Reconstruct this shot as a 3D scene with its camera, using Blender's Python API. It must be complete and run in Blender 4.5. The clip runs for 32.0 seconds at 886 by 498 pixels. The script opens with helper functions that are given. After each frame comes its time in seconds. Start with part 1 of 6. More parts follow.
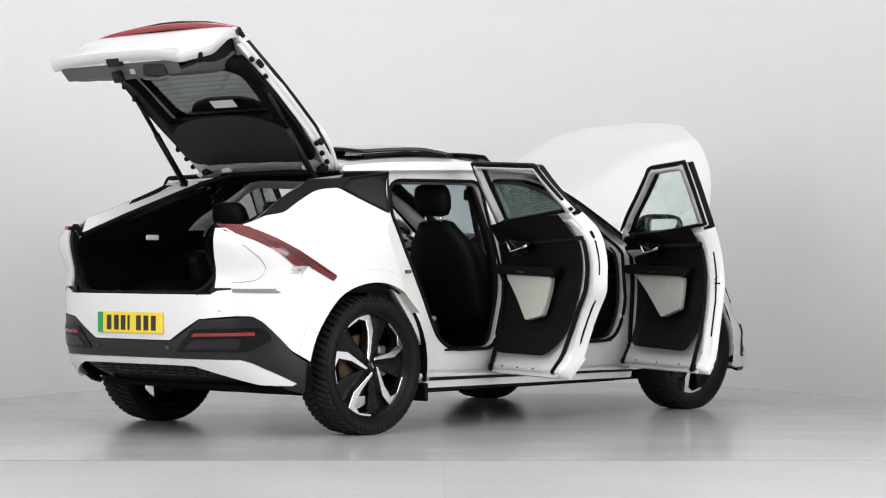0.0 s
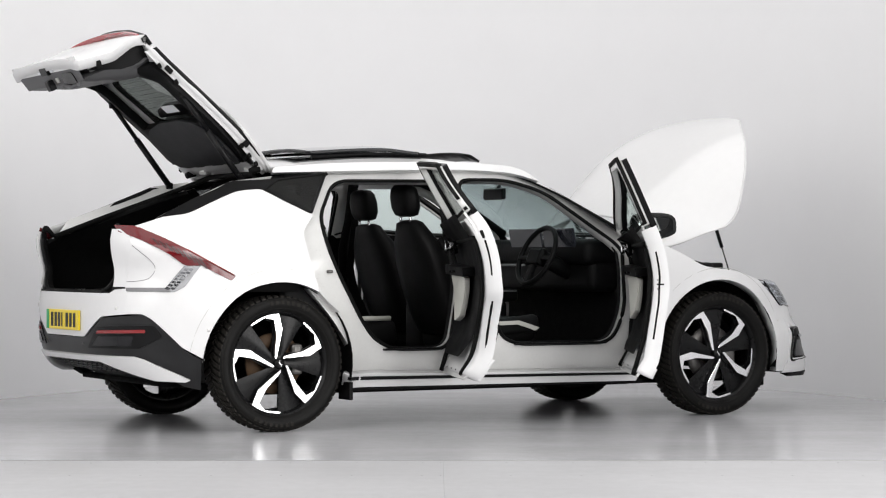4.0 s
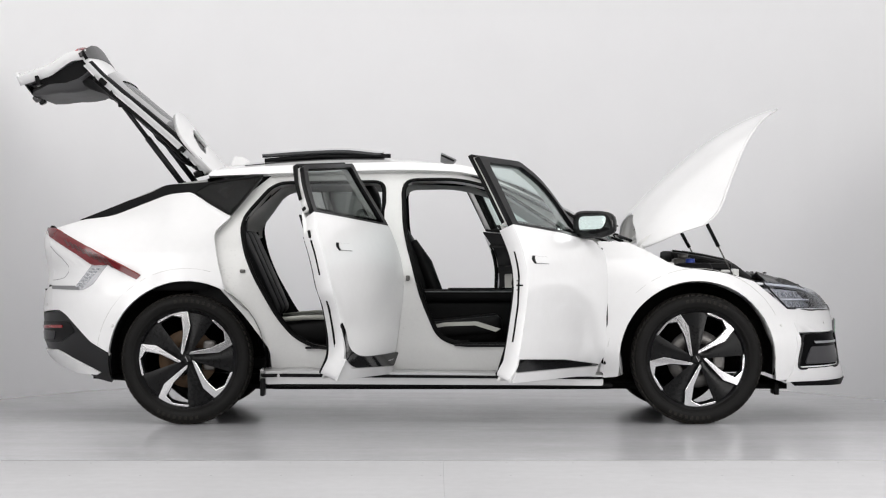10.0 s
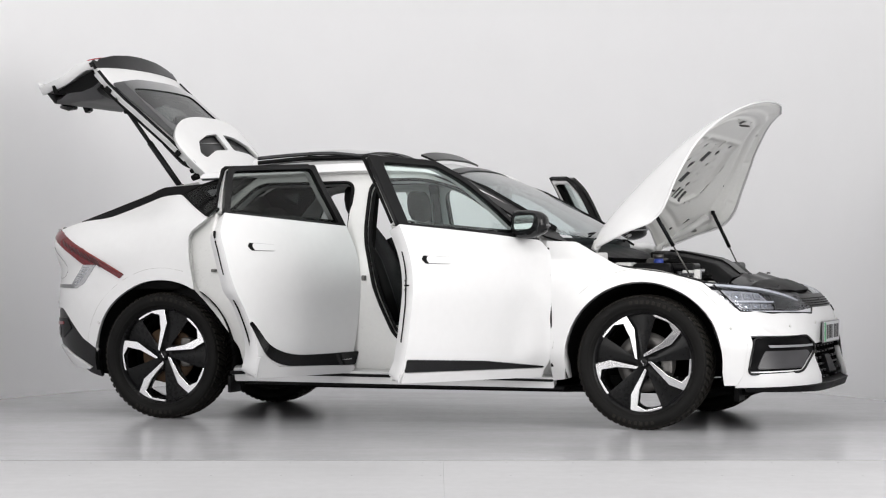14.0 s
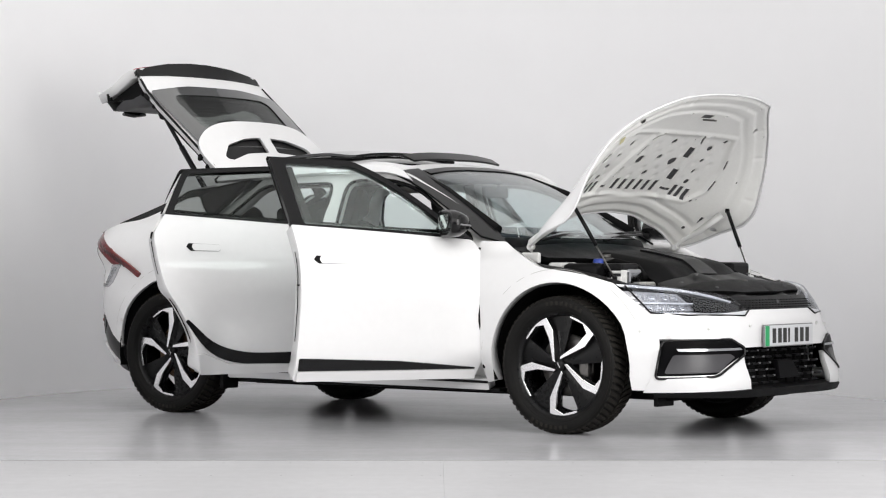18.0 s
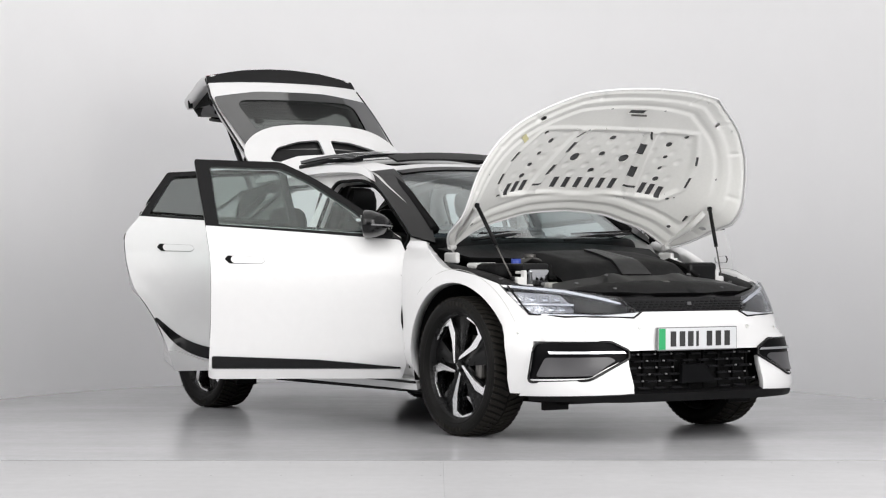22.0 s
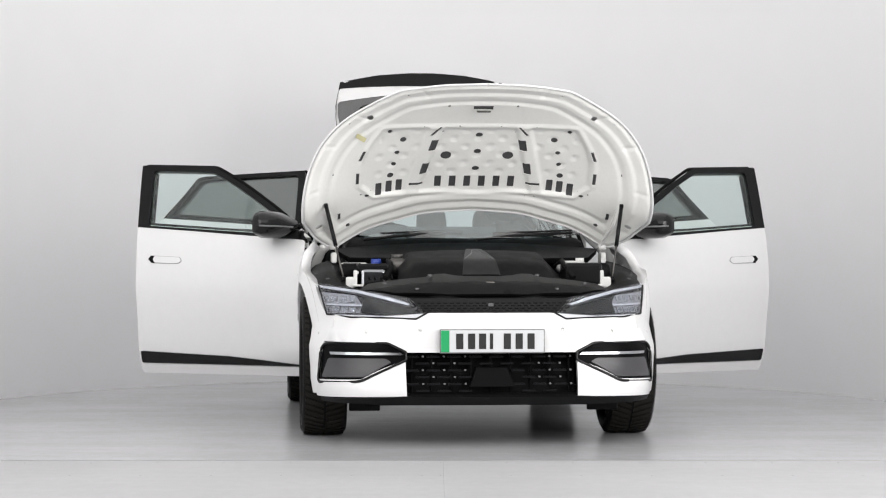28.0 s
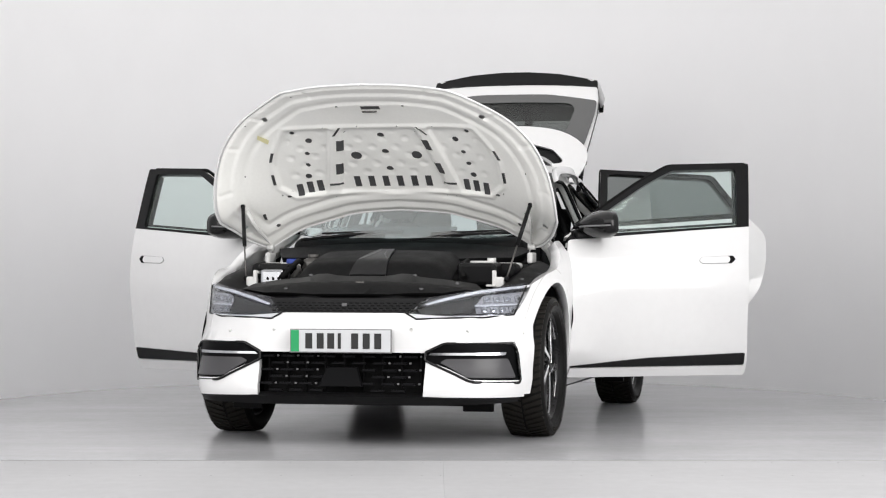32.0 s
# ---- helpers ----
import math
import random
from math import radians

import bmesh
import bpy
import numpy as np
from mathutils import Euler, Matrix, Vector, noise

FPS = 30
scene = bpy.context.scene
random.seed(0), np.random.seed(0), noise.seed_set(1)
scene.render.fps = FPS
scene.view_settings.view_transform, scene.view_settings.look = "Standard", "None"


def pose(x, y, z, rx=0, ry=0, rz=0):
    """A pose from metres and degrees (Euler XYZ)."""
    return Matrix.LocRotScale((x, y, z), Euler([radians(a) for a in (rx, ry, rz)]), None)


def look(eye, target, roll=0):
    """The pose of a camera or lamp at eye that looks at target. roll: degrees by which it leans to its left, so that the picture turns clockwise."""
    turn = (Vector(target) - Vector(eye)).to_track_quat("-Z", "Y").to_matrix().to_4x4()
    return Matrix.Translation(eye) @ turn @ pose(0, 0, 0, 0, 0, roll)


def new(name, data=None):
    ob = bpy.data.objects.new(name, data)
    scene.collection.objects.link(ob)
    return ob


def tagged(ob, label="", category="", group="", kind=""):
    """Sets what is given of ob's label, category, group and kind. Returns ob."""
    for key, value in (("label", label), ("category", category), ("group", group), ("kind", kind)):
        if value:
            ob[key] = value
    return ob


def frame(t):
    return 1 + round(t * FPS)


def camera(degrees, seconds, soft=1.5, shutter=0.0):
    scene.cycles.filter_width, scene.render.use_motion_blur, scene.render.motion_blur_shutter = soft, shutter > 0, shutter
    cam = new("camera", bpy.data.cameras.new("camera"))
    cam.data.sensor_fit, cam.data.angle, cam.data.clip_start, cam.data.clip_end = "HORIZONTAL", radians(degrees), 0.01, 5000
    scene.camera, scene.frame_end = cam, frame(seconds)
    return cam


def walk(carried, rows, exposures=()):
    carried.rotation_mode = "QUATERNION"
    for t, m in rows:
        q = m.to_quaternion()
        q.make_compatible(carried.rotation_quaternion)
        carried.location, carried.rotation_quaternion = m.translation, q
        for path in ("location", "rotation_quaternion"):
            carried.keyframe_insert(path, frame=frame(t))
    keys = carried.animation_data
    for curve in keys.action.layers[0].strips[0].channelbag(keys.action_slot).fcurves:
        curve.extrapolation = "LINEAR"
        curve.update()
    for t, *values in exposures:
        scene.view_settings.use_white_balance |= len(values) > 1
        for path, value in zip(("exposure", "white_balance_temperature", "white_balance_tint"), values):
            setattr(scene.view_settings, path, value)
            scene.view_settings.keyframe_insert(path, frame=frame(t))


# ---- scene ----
cam = camera(21.56, 32.0, soft=1.15)
EYE = Vector((0.0, -14.032, 0.9486))
VIEW = look(EYE, EYE + Vector((0.0304, 10.0, 0.0353)))
walk(cam, [(0.0, VIEW), (32.0, VIEW)])

# ---- light: a booth under a large ceiling softbox, with added unseen fill lamps ----
world = bpy.data.worlds.new("world")
world.use_nodes = True
world.node_tree.nodes["Background"].inputs[0].default_value = (0.95, 0.97, 1.0, 1)
world.node_tree.nodes["Background"].inputs[1].default_value = 0.25
scene.world = world


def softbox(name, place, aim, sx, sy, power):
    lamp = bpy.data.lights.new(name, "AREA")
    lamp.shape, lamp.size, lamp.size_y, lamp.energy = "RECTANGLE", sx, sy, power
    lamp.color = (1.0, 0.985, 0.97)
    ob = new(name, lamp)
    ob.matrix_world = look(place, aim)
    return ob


softbox("softbox_overhead", (0, -1.0, 4.72), (0, -0.999, 0), 6.0, 7.8, 140)
# unseen lamps added before the booth to brighten the car's sides and the walls
softbox("added_fill_front", (0, -7.4, 3.6), (0, 0.0, 0.8), 11.0, 3.4, 300)
softbox("added_fill_left", (-4.7, -5.8, 2.7), (1.6, 1.2, 0.7), 4.6, 4.2, 154)
softbox("added_fill_right", (5.2, -6.0, 2.0), (-1.4, 1.0, 0.8), 4.6, 3.4, 335)
scene.view_settings.exposure = 0.0


# ---- materials ----
def material(name, color, rough=0.5, metal=0.0, coat=0.0, grain=0.0, scale=40.0, bump=0.0, spec=0.5, alpha_tint=None, emit=0.0):
    m = bpy.data.materials.new(name)
    m.use_nodes = True
    nt = m.node_tree
    b = nt.nodes["Principled BSDF"]
    b.inputs["Base Color"].default_value = (*color, 1)
    b.inputs["Roughness"].default_value = rough
    b.inputs["Metallic"].default_value = metal
    b.inputs["Coat Weight"].default_value = coat
    b.inputs["Coat Roughness"].default_value = 0.04
    b.inputs["Specular IOR Level"].default_value = spec
    if emit:
        b.inputs["Emission Color"].default_value = (*color, 1)
        b.inputs["Emission Strength"].default_value = emit
    if grain or bump:
        tc = nt.nodes.new("ShaderNodeTexCoord")
        n1 = nt.nodes.new("ShaderNodeTexNoise")
        n1.inputs["Scale"].default_value, n1.inputs["Detail"].default_value = scale, 6
        n2 = nt.nodes.new("ShaderNodeTexNoise")
        n2.inputs["Scale"].default_value, n2.inputs["Detail"].default_value = scale * 0.07, 4
        nt.links.new(tc.outputs["Object"], n1.inputs["Vector"])
        nt.links.new(tc.outputs["Object"], n2.inputs["Vector"])
        add = nt.nodes.new("ShaderNodeMath")
        add.operation = "ADD"
        nt.links.new(n1.outputs["Fac"], add.inputs[0])
        nt.links.new(n2.outputs["Fac"], add.inputs[1])
        if grain:
            mr = nt.nodes.new("ShaderNodeMapRange")
            mr.inputs["From Min"].default_value, mr.inputs["From Max"].default_value = 0.6, 1.4
            mr.inputs["To Min"].default_value, mr.inputs["To Max"].default_value = 1 - grain, 1 + grain
            nt.links.new(add.outputs[0], mr.inputs["Value"])
            mix = nt.nodes.new("ShaderNodeVectorMath")
            mix.operation = "SCALE"
            mix.inputs[0].default_value = color
            nt.links.new(mr.outputs[0], mix.inputs["Scale"])
            nt.links.new(mix.outputs[0], b.inputs["Base Color"])
            rr = nt.nodes.new("ShaderNodeMapRange")
            rr.inputs["From Min"].default_value, rr.inputs["From Max"].default_value = 0.6, 1.4
            rr.inputs["To Min"].default_value, rr.inputs["To Max"].default_value = rough * (1 - grain), min(1, rough * (1 + grain))
            nt.links.new(add.outputs[0], rr.inputs["Value"])
            nt.links.new(rr.outputs[0], b.inputs["Roughness"])
        if bump:
            bp = nt.nodes.new("ShaderNodeBump")
            bp.inputs["Strength"].default_value, bp.inputs["Distance"].default_value = bump, 0.002
            nt.links.new(n1.outputs["Fac"], bp.inputs["Height"])
            nt.links.new(bp.outputs[0], b.inputs["Normal"])
    return m


def pane(name, tint, gloss=0.03, grazing=0.6):
    """Thin tinted glass: clear straight through, with a mirror gloss."""
    m = bpy.data.materials.new(name)
    m.use_nodes = True
    nt = m.node_tree
    nt.nodes.remove(nt.nodes["Principled BSDF"])
    tr, gl = nt.nodes.new("ShaderNodeBsdfTransparent"), nt.nodes.new("ShaderNodeBsdfGlossy")
    tr.inputs[0].default_value = (*tint, 1)
    gl.inputs["Roughness"].default_value = 0.01
    lw = nt.nodes.new("ShaderNodeLayerWeight")
    lw.inputs["Blend"].default_value = 0.5
    pw = nt.nodes.new("ShaderNodeMath")
    pw.operation = "POWER"
    pw.inputs[1].default_value = 4.0
    nt.links.new(lw.outputs["Facing"], pw.inputs[0])
    fr = nt.nodes.new("ShaderNodeMath")
    fr.operation = "MULTIPLY_ADD"
    fr.inputs[1].default_value, fr.inputs[2].default_value = grazing, gloss
    nt.links.new(pw.outputs[0], fr.inputs[0])
    mix = nt.nodes.new("ShaderNodeMixShader")
    nt.links.new(fr.outputs[0], mix.inputs[0])
    nt.links.new(tr.outputs[0], mix.inputs[1])
    nt.links.new(gl.outputs[0], mix.inputs[2])
    nt.links.new(mix.outputs[0], nt.nodes["Material Output"].inputs["Surface"])
    return m


WHITE = material("white_paint", (0.69, 0.69, 0.695), 0.30, coat=0.6, grain=0.02, scale=300)
INNER_WHITE = material("white_primer_paint", (0.66, 0.66, 0.65), 0.28, coat=0.7, grain=0.03, scale=60)
# brighter copy of the inner white: light on the raised bonnet's underside, put into colour
BONNET_WHITE_LIT = material("bonnet_inner_lit_paint", (0.84, 0.84, 0.815), 0.32, coat=0.3, grain=0.03, scale=60)
GLOSS_BLACK = material("gloss_black", (0.007, 0.007, 0.0075), 0.09, coat=0.0, spec=0.28)
TRIM_BLACK = material("satin_black_trim", (0.006, 0.006, 0.0065), 0.30, spec=0.15, grain=0.12, scale=90)
PLASTIC = material("black_plastic", (0.005, 0.005, 0.0054), 0.5, spec=0.10, grain=0.2, scale=120, bump=0.15)
GREY_PLASTIC = material("grey_plastic", (0.07, 0.07, 0.073), 0.5, grain=0.12, scale=120, bump=0.1)
SOFT_GREY = material("dark_grey_soft_trim", (0.022, 0.022, 0.024), 0.6, spec=0.3, grain=0.1, scale=150, bump=0.15)
MID_GREY = material("grey_satin_trim", (0.17, 0.17, 0.175), 0.35, grain=0.06, scale=60)
CLADDING = material("bumper_cladding", (0.011, 0.011, 0.012), 0.34, spec=0.32, grain=0.15, scale=120, bump=0.1)
RUBBER = material("rubber_seal", (0.005, 0.005, 0.005), 0.65, spec=0.1, grain=0.2, scale=80)
TYRE = material("tyre_rubber", (0.0052, 0.005, 0.0048), 0.55, spec=0.13, grain=0.25, scale=70, bump=0.25)
TREAD = material("tyre_tread_rubber", (0.017, 0.0155, 0.0135), 0.85, spec=0.15, grain=0.35, scale=60, bump=0.3)
SILVER = material("machined_alloy", (0.90, 0.90, 0.91), 0.20, metal=1.0, grain=0.05, scale=200)
RIM_BLACK = material("rim_black", (0.006, 0.006, 0.0064), 0.28, spec=0.16, grain=0.1, scale=60)
STEEL = material("brake_steel", (0.13, 0.125, 0.12), 0.45, metal=0.8, grain=0.2, scale=90)
RUST = material("rusty_steel", (0.07, 0.04, 0.02), 0.8, metal=0.2, grain=0.4, scale=60)
CHROME = material("chrome", (0.82, 0.82, 0.84), 0.08, metal=1.0)
LEATHER = material("black_leather", (0.005, 0.005, 0.0053), 0.5, spec=0.12, grain=0.2, scale=150, bump=0.3)
CREAM = material("pale_grey_leather", (0.50, 0.50, 0.46), 0.55, grain=0.06, scale=150, bump=0.25)
CARPET = material("black_carpet", (0.004, 0.004, 0.0042), 0.95, spec=0.1, grain=0.4, scale=300, bump=0.6)
HEADLINER = material("black_headliner", (0.008, 0.008, 0.0085), 0.95, spec=0.1, grain=0.2, scale=300)
RED_LENS = material("red_lens", (0.115, 0.006, 0.009), 0.12, coat=0.3, grain=0.2, scale=60)
RED_BAR = material("red_bar_lens", (0.36, 0.035, 0.045), 0.2, coat=0.5, grain=0.08, scale=60)
RED_DARK = material("dark_red_fin", (0.035, 0.003, 0.004), 0.3, coat=0.3)
RED_BRIGHT = material("red_reflector", (0.22, 0.012, 0.014), 0.2, coat=0.5)
LAMP_WHITE = material("lamp_optics", (0.72, 0.73, 0.76), 0.18, metal=0.35, grain=0.2, scale=120)
LAMP_GREY = material("lamp_housing", (0.010, 0.010, 0.012), 0.2, spec=0.3)
LAMP_MODULE = material("lamp_module", (0.42, 0.43, 0.45), 0.14, metal=1.0)
LAMP_DARK = material("lamp_reflector", (0.46, 0.465, 0.48), 0.22, metal=0.5)
LAMP_BACK = material("lamp_bowl", (0.36, 0.36, 0.378), 0.3, metal=0.3, grain=0.25, scale=90)
RADAR = material("radar_cover", (0.004, 0.004, 0.0045), 0.35, spec=0.03)
SATIN_INSERT = material("intake_insert", (0.045, 0.044, 0.048), 0.34, spec=0.4, grain=0.08, scale=150)
GRILLE_GREY = material("grille_bar_grey", (0.007, 0.007, 0.008), 0.45, spec=0.08, grain=0.1, scale=120)
PLATE_WHITE = material("plate_white", (0.56, 0.57, 0.585), 0.35, coat=0.3)
PLATE_YELLOW = material("plate_yellow", (0.80, 0.60, 0.02), 0.35, coat=0.3)
PLATE_GREEN = material("plate_green", (0.01, 0.30, 0.10), 0.4)
INK = material("plate_black", (0.012, 0.012, 0.012), 0.45)
STICKER = material("faded_sticker", (0.70, 0.66, 0.38), 0.6)
PAPER = material("paper_label", (0.80, 0.81, 0.84), 0.6)
BLUE_CAP = material("blue_cap", (0.02, 0.05, 0.30), 0.4)
RESERVOIR = material("reservoir_plastic", (0.38, 0.38, 0.36), 0.4, grain=0.1, scale=40)
SCREEN = material("dark_screen", (0.030, 0.032, 0.042), 0.10, coat=0.3)
GLASS = pane("clear_glass", (0.90, 0.96, 0.945), 0.05, 0.7)
SCREEN_GLASS = pane("windscreen_glass", (0.80, 0.88, 0.88), 0.06, 1.0)
TINTED = pane("privacy_glass", (0.56, 0.58, 0.57), 0.014, 0.3)
REAR_TINT = pane("rear_glass", (0.42, 0.44, 0.43), 0.03, 0.6)
QUARTER_TINT = pane("quarter_glass", (0.34, 0.35, 0.35), 0.02, 0.3)
ROOF_GLASS = material("roof_glass", (0.015, 0.016, 0.018), 0.05, coat=0.8)
DARK_GLASS = material("dark_glass", (0.008, 0.009, 0.010), 0.12, spec=0.2)
GLASS_BORDER = material("printed_glass_border", (0.022, 0.023, 0.024), 0.04, coat=0.8)
LENS = pane("lamp_lens", (0.90, 0.91, 0.93), 0.03, 0.5)
MIRROR = material("mirror", (0.85, 0.88, 0.88), 0.01, metal=1.0)


def floor_material(name, tint, rough):
    """Polished paint: cloudy gloss, faint streaks and scuffs."""
    m = material(name, tint, rough, spec=0.5)
    nt = m.node_tree
    b = nt.nodes["Principled BSDF"]
    tc = nt.nodes.new("ShaderNodeTexCoord")

    def noise(scale, detail, stretch):
        mp = nt.nodes.new("ShaderNodeMapping")
        mp.inputs["Scale"].default_value = stretch
        n = nt.nodes.new("ShaderNodeTexNoise")
        n.inputs["Scale"].default_value, n.inputs["Detail"].default_value = scale, detail
        nt.links.new(tc.outputs["Object"], mp.inputs["Vector"])
        nt.links.new(mp.outputs[0], n.inputs["Vector"])
        return n.outputs["Fac"]

    def span(src, a, c, lo, hi):
        r = nt.nodes.new("ShaderNodeMapRange")
        for key, v in (("From Min", a), ("From Max", c), ("To Min", lo), ("To Max", hi)):
            r.inputs[key].default_value = v
        nt.links.new(src, r.inputs["Value"])
        return r.outputs[0]

    def times(p, q):
        k = nt.nodes.new("ShaderNodeMath")
        k.operation = "MULTIPLY"
        nt.links.new(p, k.inputs[0])
        nt.links.new(q, k.inputs[1])
        return k.outputs[0]

    cloud, fine, streak = noise(0.9, 2, (1, 0.7, 1)), noise(16, 4, (1, 0.6, 1)), noise(7, 1, (0.12, 1.6, 1))
    smear = noise(2.6, 3, (0.45, 1.0, 1))
    tone = times(times(span(cloud, 0.25, 0.75, 0.95, 1.05), span(fine, 0.25, 0.75, 0.955, 1.045)), times(span(smear, 0.3, 0.7, 0.955, 1.04), span(streak, 0.35, 0.80, 1.01, 0.97)))
    sc = nt.nodes.new("ShaderNodeVectorMath")
    sc.operation = "SCALE"
    sc.inputs[0].default_value = tint
    nt.links.new(tone, sc.inputs["Scale"])
    nt.links.new(sc.outputs[0], b.inputs["Base Color"])
    nt.links.new(times(span(cloud, 0.2, 0.8, rough * 0.93, rough * 1.07), span(smear, 0.2, 0.8, 0.95, 1.06)), b.inputs["Roughness"])
    return m


FLOOR = floor_material("polished_floor", (0.46, 0.46, 0.475), 0.19)
FLOOR_FRONT = floor_material("matt_floor", (0.365, 0.365, 0.376), 0.5)
WALL = material("booth_wall_paint", (0.84, 0.84, 0.853), 0.85, grain=0.015, scale=3)
DARK_WALL = material("dark_studio_paint", (0.20, 0.20, 0.205), 0.85, grain=0.05, scale=3)
CEIL = material("ceiling_paint", (0.6, 0.6, 0.6), 0.9, grain=0.02, scale=3)

# ---- mesh helpers ----
XF = [Matrix.Identity(4)]


def part(name, bm, mat, parent=None, label=""):
    """Links a bmesh as one mesh object under a thing or a part."""
    bm.transform(XF[-1])
    if XF[-1].determinant() < 0:
        bmesh.ops.reverse_faces(bm, faces=bm.faces)
    me = bpy.data.meshes.new(name)
    bm.to_mesh(me)
    bm.free()
    me.materials.append(mat)
    ob = new(name, me)
    if parent:
        ob.parent = parent
    if label:
        tagged(ob, label)
    return ob


def spline(xs, ys):
    """A smooth curve through knots, flat beyond the ends."""
    xs, ys = np.array(xs, float), np.array(ys, float)
    d = np.gradient(ys, xs)

    def f(v):
        v = min(max(v, xs[0]), xs[-1])
        i = min(int(np.searchsorted(xs, v, side="right")) - 1, len(xs) - 2)
        i = max(i, 0)
        h = xs[i + 1] - xs[i]
        t = (v - xs[i]) / h
        return float((2 * t**3 - 3 * t**2 + 1) * ys[i] + (t**3 - 2 * t**2 + t) * h * d[i] + (-2 * t**3 + 3 * t**2) * ys[i + 1] + (t**3 - t**2) * h * d[i + 1])

    return f


def ease(a, b, v):
    t = min(max((v - a) / (b - a), 0.0), 1.0)
    return t * t * (3 - 2 * t)


def rounded(pts, r=0.03, n=5):
    """A closed outline with its corners rounded; a third number in a point is its own radius."""
    out, k = [], len(pts)
    for i in range(k):
        p = Vector(pts[i][:2])
        rad = pts[i][2] if len(pts[i]) > 2 else r
        a, b = Vector(pts[i - 1][:2]), Vector(pts[(i + 1) % k][:2])
        if rad <= 0:
            out.append(p)
            continue
        da, db = (a - p), (b - p)
        cut = min(rad, da.length * 0.45, db.length * 0.45)
        pa, pb = p + da.normalized() * cut, p + db.normalized() * cut
        for j in range(n + 1):
            t = j / n
            out.append(pa * (1 - t) ** 2 + p * 2 * t * (1 - t) + pb * t * t)
    return out


def smooth_line(pts, n=6):
    """Points along a smooth open curve."""
    out = []
    P = [Vector(p) for p in pts]
    for i in range(len(P) - 1):
        a, b, c, d = P[max(i - 1, 0)], P[i], P[i + 1], P[min(i + 2, len(P) - 1)]
        for j in range(n):
            t = j / n
            out.append(0.5 * (2 * b + (c - a) * t + (2 * a - 5 * b + 4 * c - d) * t * t + (3 * b - a - 3 * c + d) * t**3))
    out.append(P[-1])
    return out


def inside(px, py, poly):
    x, y = poly[:, 0], poly[:, 1]
    x2, y2 = np.roll(x, -1), np.roll(y, -1)
    c = ((y[None] > py[:, None]) != (y2[None] > py[:, None])) & (px[:, None] < (x2 - x)[None] * (py[:, None] - y[None]) / ((y2 - y)[None] + 1e-12) + x[None])
    return c.sum(1) % 2 == 1


def cut_flat(outline, holes=(), step=0.06):
    """An outline with holes, triangulated with points all over it."""
    from mathutils.geometry import delaunay_2d_cdt
    loops = []
    for ring in (outline, *holes):
        pts = []
        for i, p in enumerate(ring):
            p, q = Vector(p[:2]), Vector(ring[(i + 1) % len(ring)][:2])
            k = max(1, int((q - p).length / step + 0.3))
            pts += [p.lerp(q, j / k) for j in range(k)]
        loops.append(pts)
    verts, edges = [], []
    for pts in loops:
        s = len(verts)
        verts += pts
        edges += [(s + i, s + (i + 1) % len(pts)) for i in range(len(pts))]
    B = np.array([tuple(v) for v in verts])
    lo, hi = B.min(0), B.max(0)
    gx, gy = np.meshgrid(np.arange(lo[0], hi[0], step), np.arange(lo[1], hi[1], step * 0.87))
    gx = gx + (np.arange(gx.shape[0]) % 2)[:, None] * step * 0.5
    G = np.stack([gx.ravel(), gy.ravel()], 1)
    if len(G):
        ok = inside(G[:, 0], G[:, 1], np.array([tuple(v) for v in loops[0]]))
        for h in loops[1:]:
            ok &= ~inside(G[:, 0], G[:, 1], np.array([tuple(v) for v in h]))
        G = G[ok]
    if len(G):
        d = np.sqrt(((G[:, None] - B[None]) ** 2).sum(2)).min(1)
        G = G[d > step * 0.45]
    allv = verts + [Vector(g) for g in G]
    v, _, f, *_ = delaunay_2d_cdt(allv, edges, [], 1, 1e-5)
    if holes:
        M = np.array([tuple(sum((v[i] for i in t), Vector((0, 0))) / len(t)) for t in f])
        keep = np.ones(len(f), bool)
        for h in loops[1:]:
            keep &= ~inside(M[:, 0], M[:, 1], np.array([tuple(p) for p in h]))
        f = [t for t, k in zip(f, keep) if k]
    return v, f


def sheet(outline, surf, out, holes=(), step=0.06, thick=0.015, rim=None):
    """A panel cut to an outline, laid on the surface surf(u, v), with thickness inwards; out: the way it faces."""
    v, f = cut_flat(outline, holes, step)
    bm = bmesh.new()
    top = [bm.verts.new(surf(p[0], p[1])) for p in v]
    for t in f:
        try:
            bm.faces.new([top[i] for i in t])
        except ValueError:
            pass
    bmesh.ops.delete(bm, geom=[w for w in bm.verts if not w.link_faces], context="VERTS")
    top = list(bm.verts)
    bm.normal_update()
    s = sum((w.normal.dot(out(w.co) if callable(out) else Vector(out)) for w in top))
    if s < 0:
        bmesh.ops.reverse_faces(bm, faces=bm.faces)
        bm.normal_update()
    if thick:
        rims = [e for e in bm.edges if e.is_boundary]
        back = {w: bm.verts.new(w.co - w.normal * (rim if rim and w.is_boundary else thick)) for w in top}
        fronts = list(bm.faces)
        for fc in fronts:
            bm.faces.new([back[w] for w in reversed(fc.verts)])
        for e in rims:
            lp = e.link_loops[0]
            a, b = lp.vert, lp.link_loop_next.vert
            bm.faces.new((b, a, back[a], back[b]))
            e.smooth = False
    for fc in bm.faces:
        fc.smooth = True
    return bm


def join(*bms):
    a = bms[0]
    for b in bms[1:]:
        me = bpy.data.meshes.new("tmp")
        b.to_mesh(me)
        b.free()
        a.from_mesh(me)
        bpy.data.meshes.remove(me)
    return a


